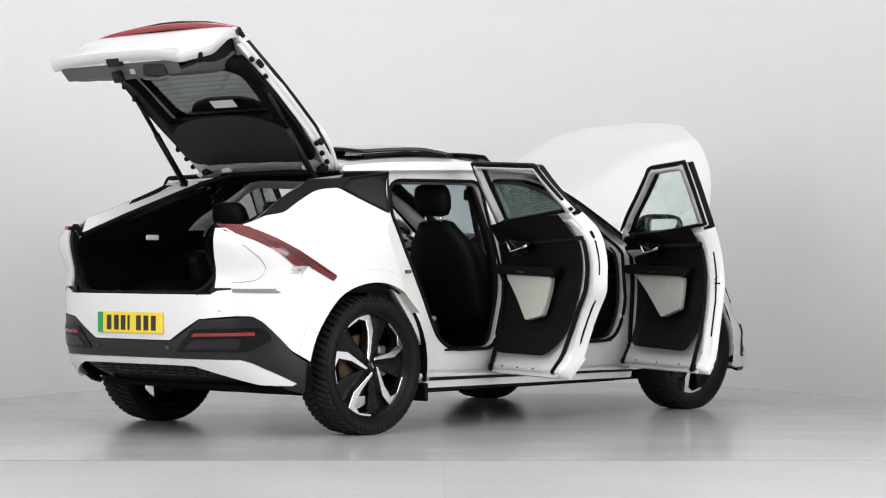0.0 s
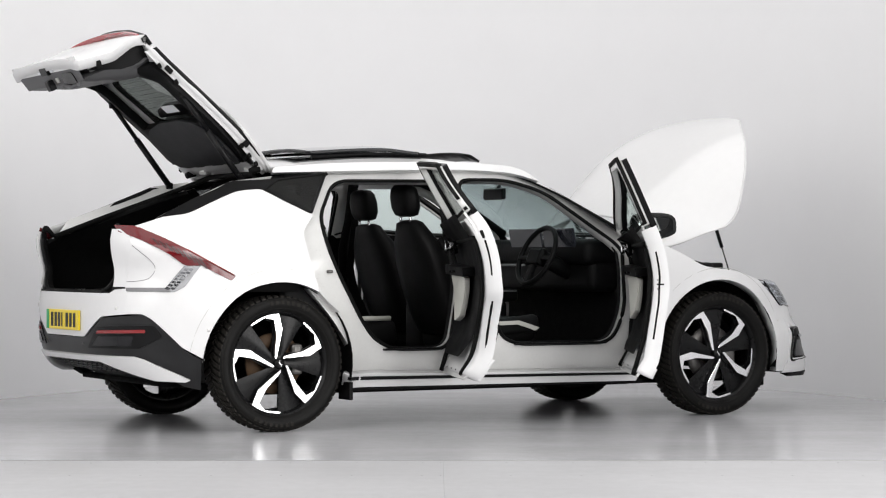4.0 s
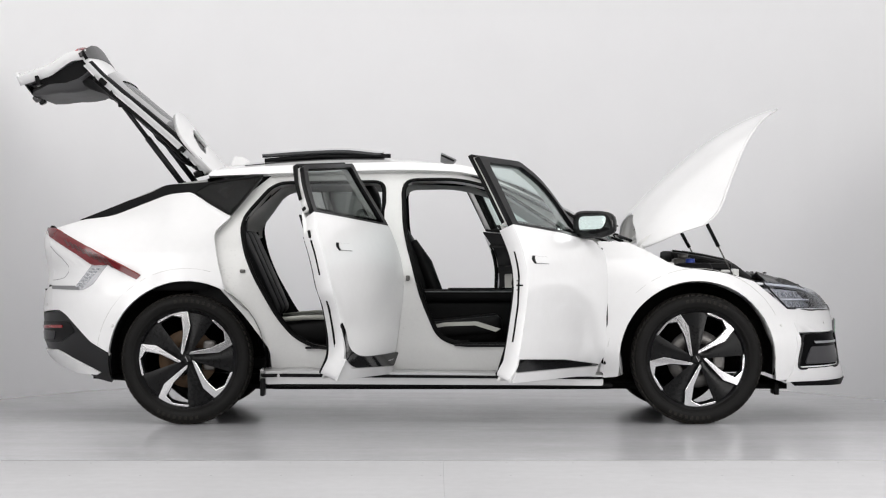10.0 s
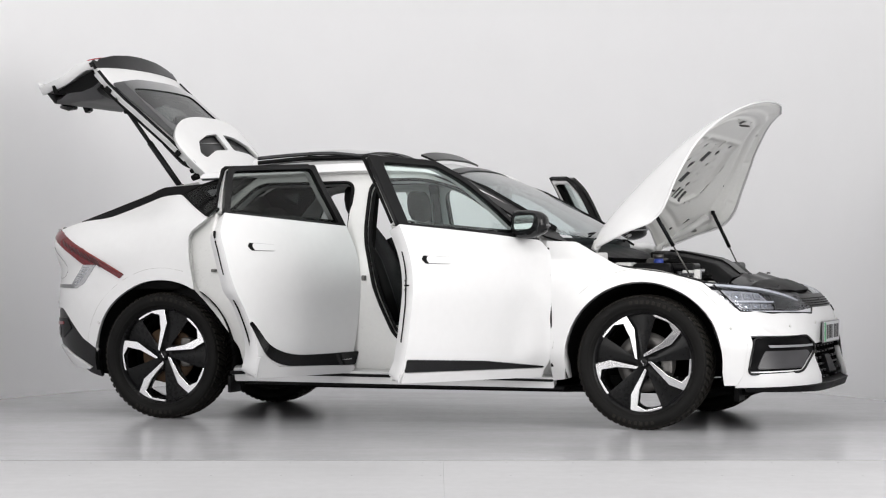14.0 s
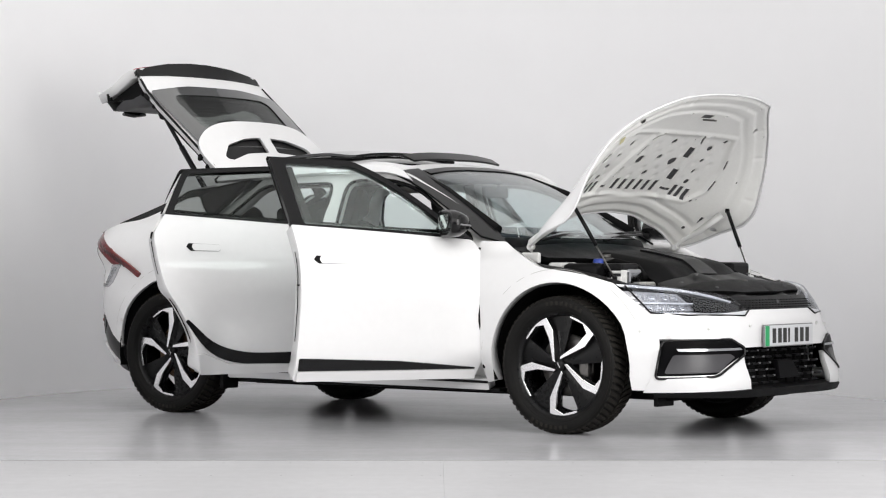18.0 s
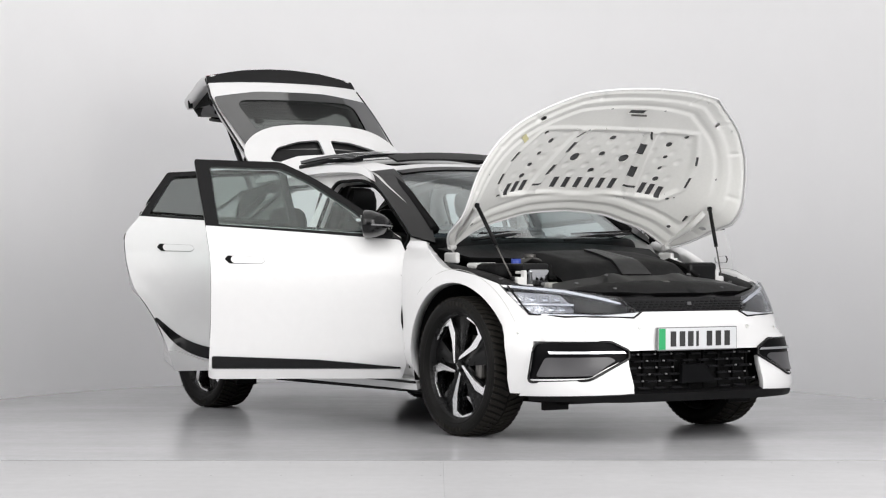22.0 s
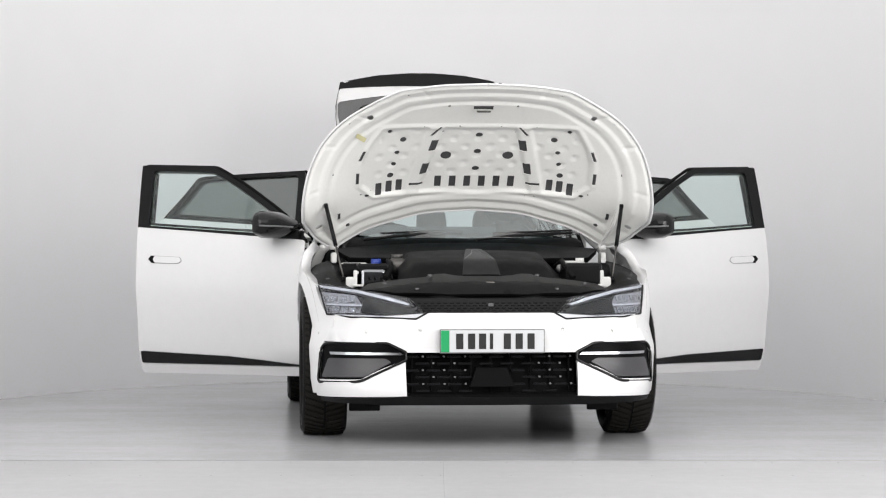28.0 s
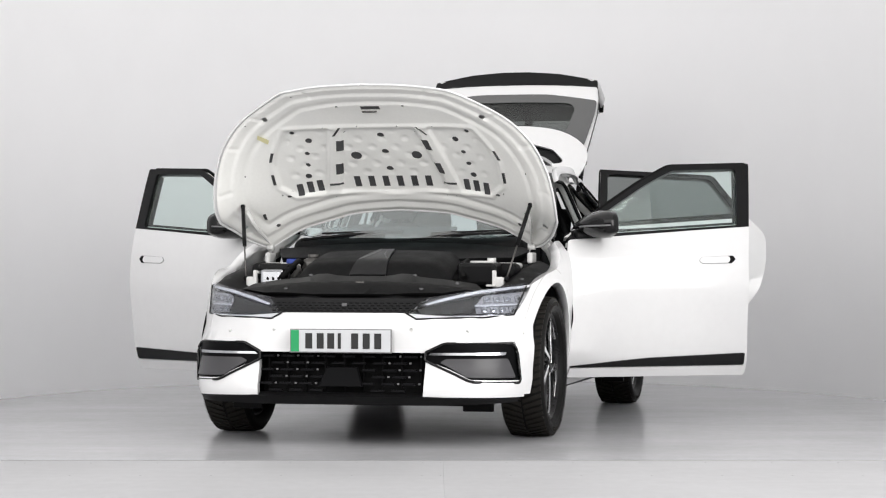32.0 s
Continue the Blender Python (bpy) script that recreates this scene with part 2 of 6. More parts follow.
def box(c, s, bev=0.01, rot=(0, 0, 0), seg=2, taper=None):
    bm = bmesh.new()
    bmesh.ops.create_cube(bm, size=1)
    for v in bm.verts:
        k = 1.0
        if taper and v.co.z > 0:
            k = taper
        v.co = Vector((v.co.x * s[0] * k, v.co.y * s[1] * k, v.co.z * s[2]))
    if bev:
        bmesh.ops.bevel(bm, geom=list(bm.edges), offset=min(bev, min(s) * 0.45), segments=seg, affect="EDGES", profile=0.5)
    for f in bm.faces:
        f.smooth = bev > 0.02
    bm.transform(pose(*c, *rot))
    return bm


def tube(pts, r, n=8, caps=True):
    """A round bar along points; r may vary along it."""
    bm = bmesh.new()
    P = [Vector(p) for p in pts]
    rings = []
    for i, p in enumerate(P):
        d = (P[min(i + 1, len(P) - 1)] - P[max(i - 1, 0)]).normalized()
        u = d.cross(Vector((0, 0, 1))) if abs(d.z) < 0.95 else d.cross(Vector((1, 0, 0)))
        u.normalize()
        w = d.cross(u)
        rr = r[i] if isinstance(r, (list, tuple)) else r
        rings.append([bm.verts.new(p + (u * math.cos(a) + w * math.sin(a)) * rr) for a in [2 * math.pi * k / n for k in range(n)]])
    for a, b in zip(rings, rings[1:]):
        for k in range(n):
            f = bm.faces.new((a[k], a[(k + 1) % n], b[(k + 1) % n], b[k]))
            f.smooth = True
    if caps:
        bm.faces.new(rings[0])
        bm.faces.new(list(reversed(rings[-1])))
    bmesh.ops.recalc_face_normals(bm, faces=bm.faces)
    return bm


def lathe(profile, n=48, closed=False):
    """A profile of (radius, y) turned about the y axis."""
    bm = bmesh.new()
    rings = []
    for k in range(n):
        a = 2 * math.pi * k / n
        rings.append([bm.verts.new((r * math.cos(a), y, r * math.sin(a))) for r, y in profile])
    m = len(profile)
    for k in range(n):
        a, b = rings[k], rings[(k + 1) % n]
        for i in range(m if closed else m - 1):
            j = (i + 1) % m
            f = bm.faces.new((a[i], a[j], b[j], b[i]))
            f.smooth = True
    bmesh.ops.remove_doubles(bm, verts=bm.verts, dist=1e-5)
    bmesh.ops.recalc_face_normals(bm, faces=bm.faces)
    return bm


def prism(outline, place, w0, w1, bev=0.0):
    """An outline (u, v) pushed from w0 to w1; place(u, v, w) gives the point."""
    bm = bmesh.new()
    a = [bm.verts.new(place(p[0], p[1], w0)) for p in outline]
    b = [bm.verts.new(place(p[0], p[1], w1)) for p in outline]
    fa, fb = bm.faces.new(a), bm.faces.new(list(reversed(b)))
    n = len(a)
    for i in range(n):
        bm.faces.new((a[(i + 1) % n], a[i], b[i], b[(i + 1) % n]))
    bmesh.ops.recalc_face_normals(bm, faces=bm.faces)
    if bev:
        bmesh.ops.bevel(bm, geom=list({e for f in (fa, fb) for e in f.edges}), offset=bev, segments=2, affect="EDGES", profile=0.5)
    return bm


def loft(sections, closed=True, caps=True):
    """Skin over sections with equal numbers of points."""
    bm = bmesh.new()
    R = [[bm.verts.new(p) for p in s] for s in sections]
    n = len(R[0])
    for a, b in zip(R, R[1:]):
        for k in range(n if closed else n - 1):
            f = bm.faces.new((a[k], a[(k + 1) % n], b[(k + 1) % n], b[k]))
            f.smooth = True
    if caps and closed:
        bm.faces.new(R[0])
        bm.faces.new(list(reversed(R[-1])))
    bmesh.ops.recalc_face_normals(bm, faces=bm.faces)
    return bm


# ---- the booth: floor, curved wall, ceiling ----
def booth():
    AX, AY = 3.16, 4.0
    line = [(-AX, -3.2)] + [(-AX * math.cos(a), AY * math.sin(a)) for a in [math.pi * k / 64 for k in range(65)]] + [(AX, -3.2)]
    bm = bmesh.new()
    rows = []
    for z in (0.0, 2.0, 4.8):
        rows.append([(bm.verts.new((x, y, z)), bm.verts.new((x * 1.04, y * (1.04 if y > 0 else 1), z))) for x, y in line])
    for a, b in zip(rows, rows[1:]):
        for i in range(len(line) - 1):
            f = bm.faces.new((a[i][0], a[i + 1][0], b[i + 1][0], b[i][0]))
            f.smooth = True
            f = bm.faces.new((a[i + 1][1], a[i][1], b[i][1], b[i + 1][1]))
            f.smooth = True
    bmesh.ops.recalc_face_normals(bm, faces=bm.faces)
    tagged(part("wall_back", bm, WALL), "smooth curved white booth wall", "wall", kind="structure")
    W2, Y2 = 7.0, -17.0
    for name, c, s in (("wall_left", (-W2, (Y2 - 3.2) / 2, 2.4), (0.2, 13.8, 4.8)), ("wall_right", (W2, (Y2 - 3.2) / 2, 2.4), (0.2, 13.8, 4.8)),
                       ("wall_front", (0, Y2, 2.4), (14.2, 0.2, 4.8)), ("wall_wing_left", (-5.1, -3.2, 2.4), (3.86, 0.12, 4.8)), ("wall_wing_right", (5.1, -3.2, 2.4), (3.86, 0.12, 4.8))):
        tagged(part(name, box(c, s, 0), DARK_WALL), "plain dark painted studio wall", "wall", kind="structure")
    tagged(part("ceiling", box((0, -6.2, 4.87), (14.4, 22.0, 0.12), 0), CEIL), "plain pale studio ceiling", "ceiling", kind="structure")
    tagged(part("floor", box((0, 0.84, -0.1), (6.9, 8.0, 0.2), 0), FLOOR), "polished pale grey booth floor", "floor", kind="structure")
    tagged(part("floor_seam", box((0, -3.168, 0.0003), (6.6, 0.007, 0.0012), 0), MID_GREY), "thin grey joint in the floor", "floor joint", kind="structure")
    for side, x in (("floor_front_left", -3.533), ("floor_front_right", 3.599)):
        slab = tagged(part(side, box((x, -10.2, -0.1), (7.1315, 14.06, 0.2), 0.0005, seg=1), FLOOR_FRONT), "matt pale grey floor slab before the booth", "floor", kind="structure")
        for k in range(7):
            for y in (-3.30, -3.92):
                part("screw", lathe([(0.0, 0.0008), (0.0035, 0.0007), (0.0045, -0.001)], 8), MID_GREY, slab).matrix_local = Matrix.Translation((math.copysign(0.04 + 0.306 * k, x) - 0.02, y, 0.0)) @ pose(0, 0, 0, 90, 0, 0)


booth()

# ---- the car: shared body surface ----
# car space: x forward, y to its left, z up, origin on the floor midway between the axles
car = tagged(new("car"), "white five-door electric crossover with all doors, bonnet and tailgate open", "car")

width_at = spline([0.15, 0.25, 0.40, 0.60, 0.78, 0.90, 1.02, 1.10, 1.20, 1.35, 1.50, 1.6], [0.86, 0.895, 0.912, 0.927, 0.935, 0.926, 0.898, 0.868, 0.823, 0.755, 0.682, 0.63])
nose_at = spline([0.18, 0.26, 0.40, 0.50, 0.60, 0.68, 0.76, 0.85, 1.0], [2.335, 2.366, 2.325, 2.315, 2.325, 2.285, 2.215, 2.12, 1.95])
tail_at = spline([0.2, 0.32, 0.42, 0.50, 0.65, 0.80, 0.95, 1.14, 1.3], [2.16, 2.27, 2.34, 2.35, 2.355, 2.34, 2.325, 2.31, 2.2])


def tail_power(z):
    return 3.7 + 2.8 * ease(0.85, 1.08, z)


def nose_power(z):
    return 4.2 - 1.3 * ease(0.45, 0.60, z)


def half_width(x, z):
    w = width_at(z)
    if x > 0.9:
        n = nose_power(z)
        a = max(1e-4, 1 - min(1.0, max(0.0, (x - 1.3) / (nose_at(z) - 1.3))) ** n)
        w *= a ** (1 / n)
    elif x < -0.9:
        n = tail_power(z)
        a = max(1e-4, 1 - min(1.0, max(0.0, (-x - 1.3) / (tail_at(z) - 1.3))) ** n)
        w *= a ** (1 / n)
        w -= 0.10 * ease(1.2, 2.1, -x) * ease(0.95, 1.25, z)
    w -= 0.115 * ease(0.3, 1.3, -x) * ease(1.1, 1.4, z) + 0.09 * ease(0.3, 0.9, x) * ease(0.95, 1.13, z)
    # door sides: a crease with a hollow below it
    hollow = max(0.0, min((0.785 + 0.03 * min(0.0, x) - z) / 0.36, 1.0)) * (1 - 0.6 * ease(-0.43, -0.35, -z)) * (1 - ease(0.70, 0.92, abs(x + 0.12)))
    w -= 0.030 * hollow
    r = min(math.hypot(x - 1.45, z - 0.37), math.hypot(x + 1.45, z - 0.37))
    w += 0.010 * (1 - ease(0.455, 0.535, r))
    w -= 0.065 * (1 - ease(0.93, 1.06, abs(x))) * (1 - ease(0.26, 0.44, z)) + 0.026 * ease(1.48, 1.70, -x) * (1 - ease(1.80, 2.12, -x)) * ease(0.62, 0.8, z)
    return w


def side(x, z, inset=0.0):
    return Vector((x, -half_width(x, z) + inset, z))


def front(y, z, inset=0.0):
    w = width_at(z)
    n = nose_power(z)
    a = max(1e-4, 1 - min(1.0, abs(y) / w) ** n)
    return Vector((1.3 + (nose_at(z) - 1.3) * a ** (1 / n) - inset, y, z))


def tail(y, z, inset=0.0):
    w = width_at(z) - 0.10 * ease(0.95, 1.25, z)
    n = tail_power(z)
    a = max(1e-4, 1 - min(1.0, abs(y) / w) ** n)
    return Vector((-1.3 - (tail_at(z) - 1.3) * a ** (1 / n) + inset, y, z))


roof_line = spline([-1.4, -1.2, -1.0, -0.5, -0.1, 0.15, 0.4, 0.7, 0.95, 1.2], [1.475, 1.505, 1.525, 1.55, 1.535, 1.49, 1.405, 1.26, 1.125, 1.0])


def roof(x, y, lift=0.0):
    return Vector((x, y, roof_line(x) - 0.055 * (abs(y) / 0.61) ** 2.4 + lift))


bonnet_line = spline([1.0, 1.3, 1.6, 1.9, 2.1, 2.25], [1.07, 1.035, 0.99, 0.915, 0.845, 0.76])


def bonnet_top(x, y, lift=0.0):
    return Vector((x, y, bonnet_line(x) - 0.125 * (abs(y) / 0.92) ** 2.6 + lift))


OUT_R = (0, -1, 0.15)
MIRRORED = (Matrix.Identity(4), Matrix.Diagonal((1, -1, 1, 1)))


def both(build):
    """Builds a part of the right side, and its mirror image on the left."""
    for m in MIRRORED:
        XF.append(m)
        build()
        XF.pop()


def shrink(pts, d):
    """An outline moved inwards by about d."""
    P = [Vector(p[:2]) for p in pts]
    area = sum(a.x * b.y - b.x * a.y for a, b in zip(P, P[1:] + P[:1]))
    s = 1 if area > 0 else -1
    out = []
    for i in range(len(P)):
        t = (P[(i + 1) % len(P)] - P[i - 1])
        if t.length < 1e-9:
            t = Vector((1, 0))
        t.normalize()
        out.append(P[i] + Vector((-t.y, t.x)) * d * s)
    return out


def arch(cx, r, a0, a1, n=20):
    return [(cx + r * math.cos(radians(a0 + (a1 - a0) * k / n)), 0.37 + r * math.sin(radians(a0 + (a1 - a0) * k / n))) for k in range(n + 1)]


REAR_OPENING = rounded([(-1.15, 1.16, 0.1), (-1.13, 1.0, 0.08), (-1.07, 0.84, 0.1), (-0.94, 0.61, 0.1), (-0.84, 0.49, 0.08), (-0.71, 0.43, 0.08), (-0.36, 0.43, 0.08), (-0.33, 0.7, 0.1), (-0.33, 1.385, 0.06), (-0.97, 1.38, 0.08)])
FRONT_OPENING = rounded([(-0.225, 1.395, 0.08), (-0.215, 1.1, 0.1), (-0.12, 0.72, 0.1), (-0.02, 0.49, 0.08), (0.1, 0.445, 0.06), (0.72, 0.445, 0.1), (0.80, 0.62, 0.1), (0.80, 1.0, 0.05), (0.76, 1.06, 0.04), (0.34, 1.335, 0.1), (0.10, 1.40, 0.1)])


QUARTER_LIGHT = [(-1.325, 1.345), (-1.195, 1.372), (-1.235, 1.285)]


def body_side():
    shell = rounded([(-1.25, 1.21, 0.02), (-1.325, 1.08, 0.05), (-1.29, 0.80, 0.05), (-1.12, 0.61, 0.05), (-0.98, 0.42, 0.03), (-0.97, 0.27, 0.01), (0.90, 0.27, 0.01), (0.94, 0.60, 0.02), (0.93, 1.02, 0.02), (0.84, 1.12, 0.02), (0.50, 1.31, 0.1), (0.20, 1.445, 0.1), (-0.2, 1.475, 0.2), (-0.95, 1.455, 0.03)])
    part("door_frame", sheet(shell, lambda x, z: side(x, z, 0.065), OUT_R, [REAR_OPENING, FRONT_OPENING], 0.07, 0.05), INNER_WHITE, car, "white painted pillars and door apertures")
    part("aperture_lining", sheet(shrink(shell, 0.02), lambda x, z: side(x, z, 0.119), (0, 1, 0), [shrink(REAR_OPENING, 0.016), shrink(FRONT_OPENING, 0.016)], 0.07, 0.012), PLASTIC, car, "black pillar and sill lining")
    part("striker", box(side(-0.195, 0.83, 0.055), (0.022, 0.03, 0.03), 0.005), STEEL, car)
    part("striker", box(side(-1.135, 0.87, 0.055), (0.03, 0.03, 0.018), 0.005), STEEL, car)
    # black line in place of the shaded gap between front door and wing
    gap = [side(x, z, -0.001) for x, z in ((0.925, 0.34), (0.932, 0.6), (0.928, 0.85), (0.905, 1.0))]
    part("door_gap_shade", tube(gap, 0.008, 6), RUBBER, car)
    back = smooth_line([(-1.19, 1.20), (-1.302, 1.09), (-1.277, 0.93), (-1.237, 0.775), (-1.10, 0.645)], 6)
    part("quarter_return", loft([[side(p.x - 0.004, p.y, 0.004) for p in back], [side(p.x, p.y, 0.085) for p in back]], False), INNER_WHITE, car)
    for cx, a0, a1 in ((1.45, 26, 172), (-1.45, 74, 172)):
        part("arch_crease", tube([side(p[0], p[1], 0.0005) for p in arch(cx, 0.515, a0, a1, 40)], 0.0016, 5), RESERVOIR, car)
    for ring in (REAR_OPENING, FRONT_OPENING):
        pts = [side(p[0], p[1], 0.062) for p in ring]
        part("door_seal", tube(pts + [pts[0]], 0.011, 6), RUBBER, car, "black rubber seal")
    quarter = rounded([(-1.20, 1.185, 0.02), (-1.30, 1.09, 0.04), (-1.275, 0.93, 0.05), (-1.235, 0.775, 0.0)]
                      + [(*p, 0) for p in arch(-1.45, 0.445, 61, 178, 18)]
                      + [(-1.885, 0.40, 0.0), (-2.0, 0.465, 0.02), (-2.15, 0.62, 0.05), (-2.19, 0.645, 0.01), (-2.247, 0.645, 0.0), (-2.247, 0.772, 0.0), (-2.07, 0.772, 0.02), (-1.99, 0.80, 0.02), (-1.90, 0.905, 0.0), (-1.74, 0.825, 0.0), (-1.71, 0.845, 0.0), (-2.22, 1.115, 0.01), (-2.06, 1.165, 0.02), (-1.90, 1.185, 0.05), (-1.58, 1.315, 0.05), (-1.45, 1.325, 0.02), (-1.34, 1.26, 0.03)], 0.02)
    part("rear_quarter_panel", sheet(quarter, side, OUT_R, (), 0.05, 0.012, 0.02), WHITE, car, "white rear quarter panel")
    fender = rounded([(0.915, 0.30, 0.01), (0.925, 0.6, 0.1), (0.92, 0.9, 0.1), (0.885, 1.04, 0.01), (1.06, 1.035, 0.02), (1.16, 0.985, 0.03), (1.33, 0.895, 0.05), (1.60, 0.862, 0.1), (1.775, 0.812, 0.01), (1.97, 0.655, 0.0), (2.04, 0.655, 0.0), (2.03, 0.50, 0.0), (2.02, 0.33, 0.0), (1.965, 0.25, 0.0), (1.90, 0.25, 0.0)]
                     + [(*p, 0) for p in arch(1.45, 0.445, -6, 184, 26)] + [(1.0, 0.27, 0.01), (0.92, 0.26, 0.01)], 0.02)
    part("front_fender", sheet(fender, side, OUT_R, (), 0.06, 0.012, 0.05), WHITE, car, "white front wing")
    # shoulder strip and quarter glass
    strip = rounded([(-2.08, 1.165, 0.0), (-1.60, 1.37, 0.03), (-1.44, 1.378, 0.02), (-1.342, 1.386, 0.0), (-1.342, 1.262, 0.0), (-1.45, 1.328, 0.02), (-1.58, 1.318, 0.05), (-1.90, 1.19, 0.05)], 0.01)
    part("shoulder_trim", sheet(strip, lambda x, z: side(x, z, -0.002), OUT_R, (), 0.06, 0.02), PLASTIC, car, "satin black shoulder trim")
    glass = rounded([(-1.44, 1.325, 0.02), (-1.34, 1.385, 0.01), (-1.03, 1.425, 0.01), (-1.21, 1.185, 0.02), (-1.34, 1.258, 0.03)], 0.01)
    part("quarter_window", sheet(glass, lambda x, z: side(x, z, -0.003), OUT_R, [rounded(QUARTER_LIGHT, 0.012)], 0.05, 0.012), DARK_GLASS, car, "dark quarter window surround")
    part("quarter_pane", sheet(shrink(glass, 0.014), lambda x, z: side(x, z, -0.011), OUT_R, (), 0.05, 0.002), QUARTER_TINT, car, "dark tinted quarter pane")
    part("quarter_seal", tube([side(p[0], p[1], -0.008) for p in [*shrink(glass, 0.007), shrink(glass, 0.007)[0]]], 0.006, 6), RUBBER, car, "black rubber seal round the quarter pane")
    # roof rail
    rail = rounded([(-1.36, 1.42, 0.02), (-1.02, 1.432, 0.02), (-0.2, 1.455, 0.2), (0.13, 1.440, 0.1), (0.30, 1.392, 0.02), (0.22, 1.452, 0.05), (0.12, 1.482, 0.1), (-0.25, 1.50, 0.3), (-1.0, 1.48, 0.3), (-1.34, 1.45, 0.02)], 0.02)
    part("roof_rail", sheet(rail, lambda x, z: side(x, z, 0.0), (0, -1, 0.7), (), 0.05, 0.03), WHITE, car, "white roof side rail")
    # sill
    sill = rounded([(-1.0, 0.30, 0.01), (0.92, 0.275, 0.01), (0.92, 0.215, 0.01), (-1.0, 0.225, 0.01)])
    part("sill", sheet(sill, lambda x, z: side(x, z, 0.0), OUT_R, (), 0.07, 0.06), WHITE, car)
    blade = rounded([(-1.02, 0.285, 0.005), (0.92, 0.265, 0.005), (0.92, 0.252, 0.005), (-1.02, 0.266, 0.005)], 0.004)
    part("sill_strip", sheet(blade, lambda x, z: side(x, z, -0.006), OUT_R, (), 0.08, 0.02), TRIM_BLACK, car)
    under = box((0.0, -0.74, 0.215), (1.95, 0.12, 0.02), 0.006)
    part("sill_underside", under, PLASTIC, car)
    # wheel arch liners
    for cx in (1.45, -1.45):
        bm = bmesh.new()
        ring = arch(cx, 0.445, -12, 192, 24)
        a = [bm.verts.new((p[0], -0.90, p[1])) for p in ring]
        b = [bm.verts.new((p[0], -0.50, p[1])) for p in ring]
        for i in range(len(ring) - 1):
            bm.faces.new((a[i], a[i + 1], b[i + 1], b[i])).smooth = True
        bm.faces.new(b)
        part("wheel_arch_liner", bm, CARPET, car)


both(body_side)


def roof_parts():
    outline = [(-1.33, -0.50), (-1.0, -0.57), (-0.25, -0.655), (0.10, -0.645), (0.20, -0.3), (0.215, 0), (0.20, 0.3), (0.10, 0.645), (-0.25, 0.655), (-1.0, 0.57), (-1.33, 0.50)]
    hole = rounded([(-0.33, -0.44), (0.06, -0.44), (0.06, 0.44), (-0.33, 0.44)], 0.04)
    part("roof_panel", sheet(outline, roof, (0, 0, 1), [hole], 0.08, 0.03), WHITE, car, "white roof panel")
    black = rounded([(-1.16, -0.46), (-0.335, -0.475), (-0.335, 0.475), (-1.16, 0.46)], 0.03)
    part("fixed_roof_glass", sheet(black, lambda x, y: roof(x, y, 0.006), (0, 0, 1), (), 0.08, 0.008), ROOF_GLASS, car)
    slid = rounded([(-1.06, -0.45), (-0.34, -0.465), (-0.34, 0.465), (-1.06, 0.45)], 0.05)
    part("sunroof_glass", sheet(slid, lambda x, y: roof(x, y, 0.058 - 0.02 * ease(-0.6, -0.34, x)), (0, 0, 1), (), 0.08, 0.022), ROOF_GLASS, car, "raised black glass sunroof panel")
    for y in (-0.44, 0.44):
        part("sunroof_rail", tube([roof(-1.04, y, 0.02), roof(-0.7, y, 0.022), roof(-0.3, y, 0.02)], 0.014, 6), PLASTIC, car)
    part("wind_deflector", sheet([(0.0, -0.44), (0.075, -0.42), (0.09, 0), (0.075, 0.42), (0.0, 0.44)], lambda x, y: roof(x, y, 0.058 - 0.30 * x), (0, 0, 1), (), 0.07, 0.012), TRIM_BLACK, car, "raised black wind deflector")
    screen = rounded([(0.17, -0.58, 0.03), (0.215, 0, 0.3), (0.17, 0.58, 0.03), (0.88, 0.72, 0.03), (1.06, 0.45, 0.1), (1.12, 0, 0.3), (1.06, -0.45, 0.1), (0.88, -0.72, 0.03)], 0.03, 6)
    for s in (-1, 1):
        band = [(0.165, s * 0.50), (0.12, s * 0.685), (0.50, s * 0.762), (0.87, s * 0.83), (0.99, s * 0.75), (0.80, s * 0.655), (0.5, s * 0.60)]
        part("pillar_cover", sheet(band, lambda x, y: roof(x, y, 0.016), (0.3, 0, 1), (), 0.05, 0.012), TRIM_BLACK, car, "black windscreen pillar cover")
    part("header_band", sheet([(0.20, -0.5), (0.215, 0), (0.20, 0.5), (0.26, 0.5), (0.275, 0), (0.26, -0.5)], lambda x, y: roof(x, y, 0.014), (0.2, 0, 1), (), 0.06, 0.008), TRIM_BLACK, car)
    fin = [(-1.14, 0.0), (-1.20, 0.05), (-1.255, 0.062), (-1.28, 0.0)]
    part("roof_antenna", prism(fin, lambda u, v, w: roof(u, 0, v) + Vector((0, w * (1 - v * 10), 0)), -0.02, 0.02), WHITE, car, "white shark fin antenna")
    part("windscreen", sheet(screen, lambda x, y: roof(x, y, 0.008), (0.5, 0, 1), (), 0.08, 0.006), SCREEN_GLASS, car, "clear sloping windscreen")


roof_parts()

# ---- wheels ----
def hook(k, pts, phase=0.0):
    """Points of a wheel drawing, turned to the k-th spoke."""
    c, s = math.cos(radians(72 * k + phase)), math.sin(radians(72 * k + phase))
    return [((x * c - y * s) * 0.00109, (x * s + y * c) * 0.00109) for x, y in pts]


def face_at(u, v, w):
    return Vector((u, -w - 0.02 * max(0, 1 - math.hypot(u, v) / 0.27), v))


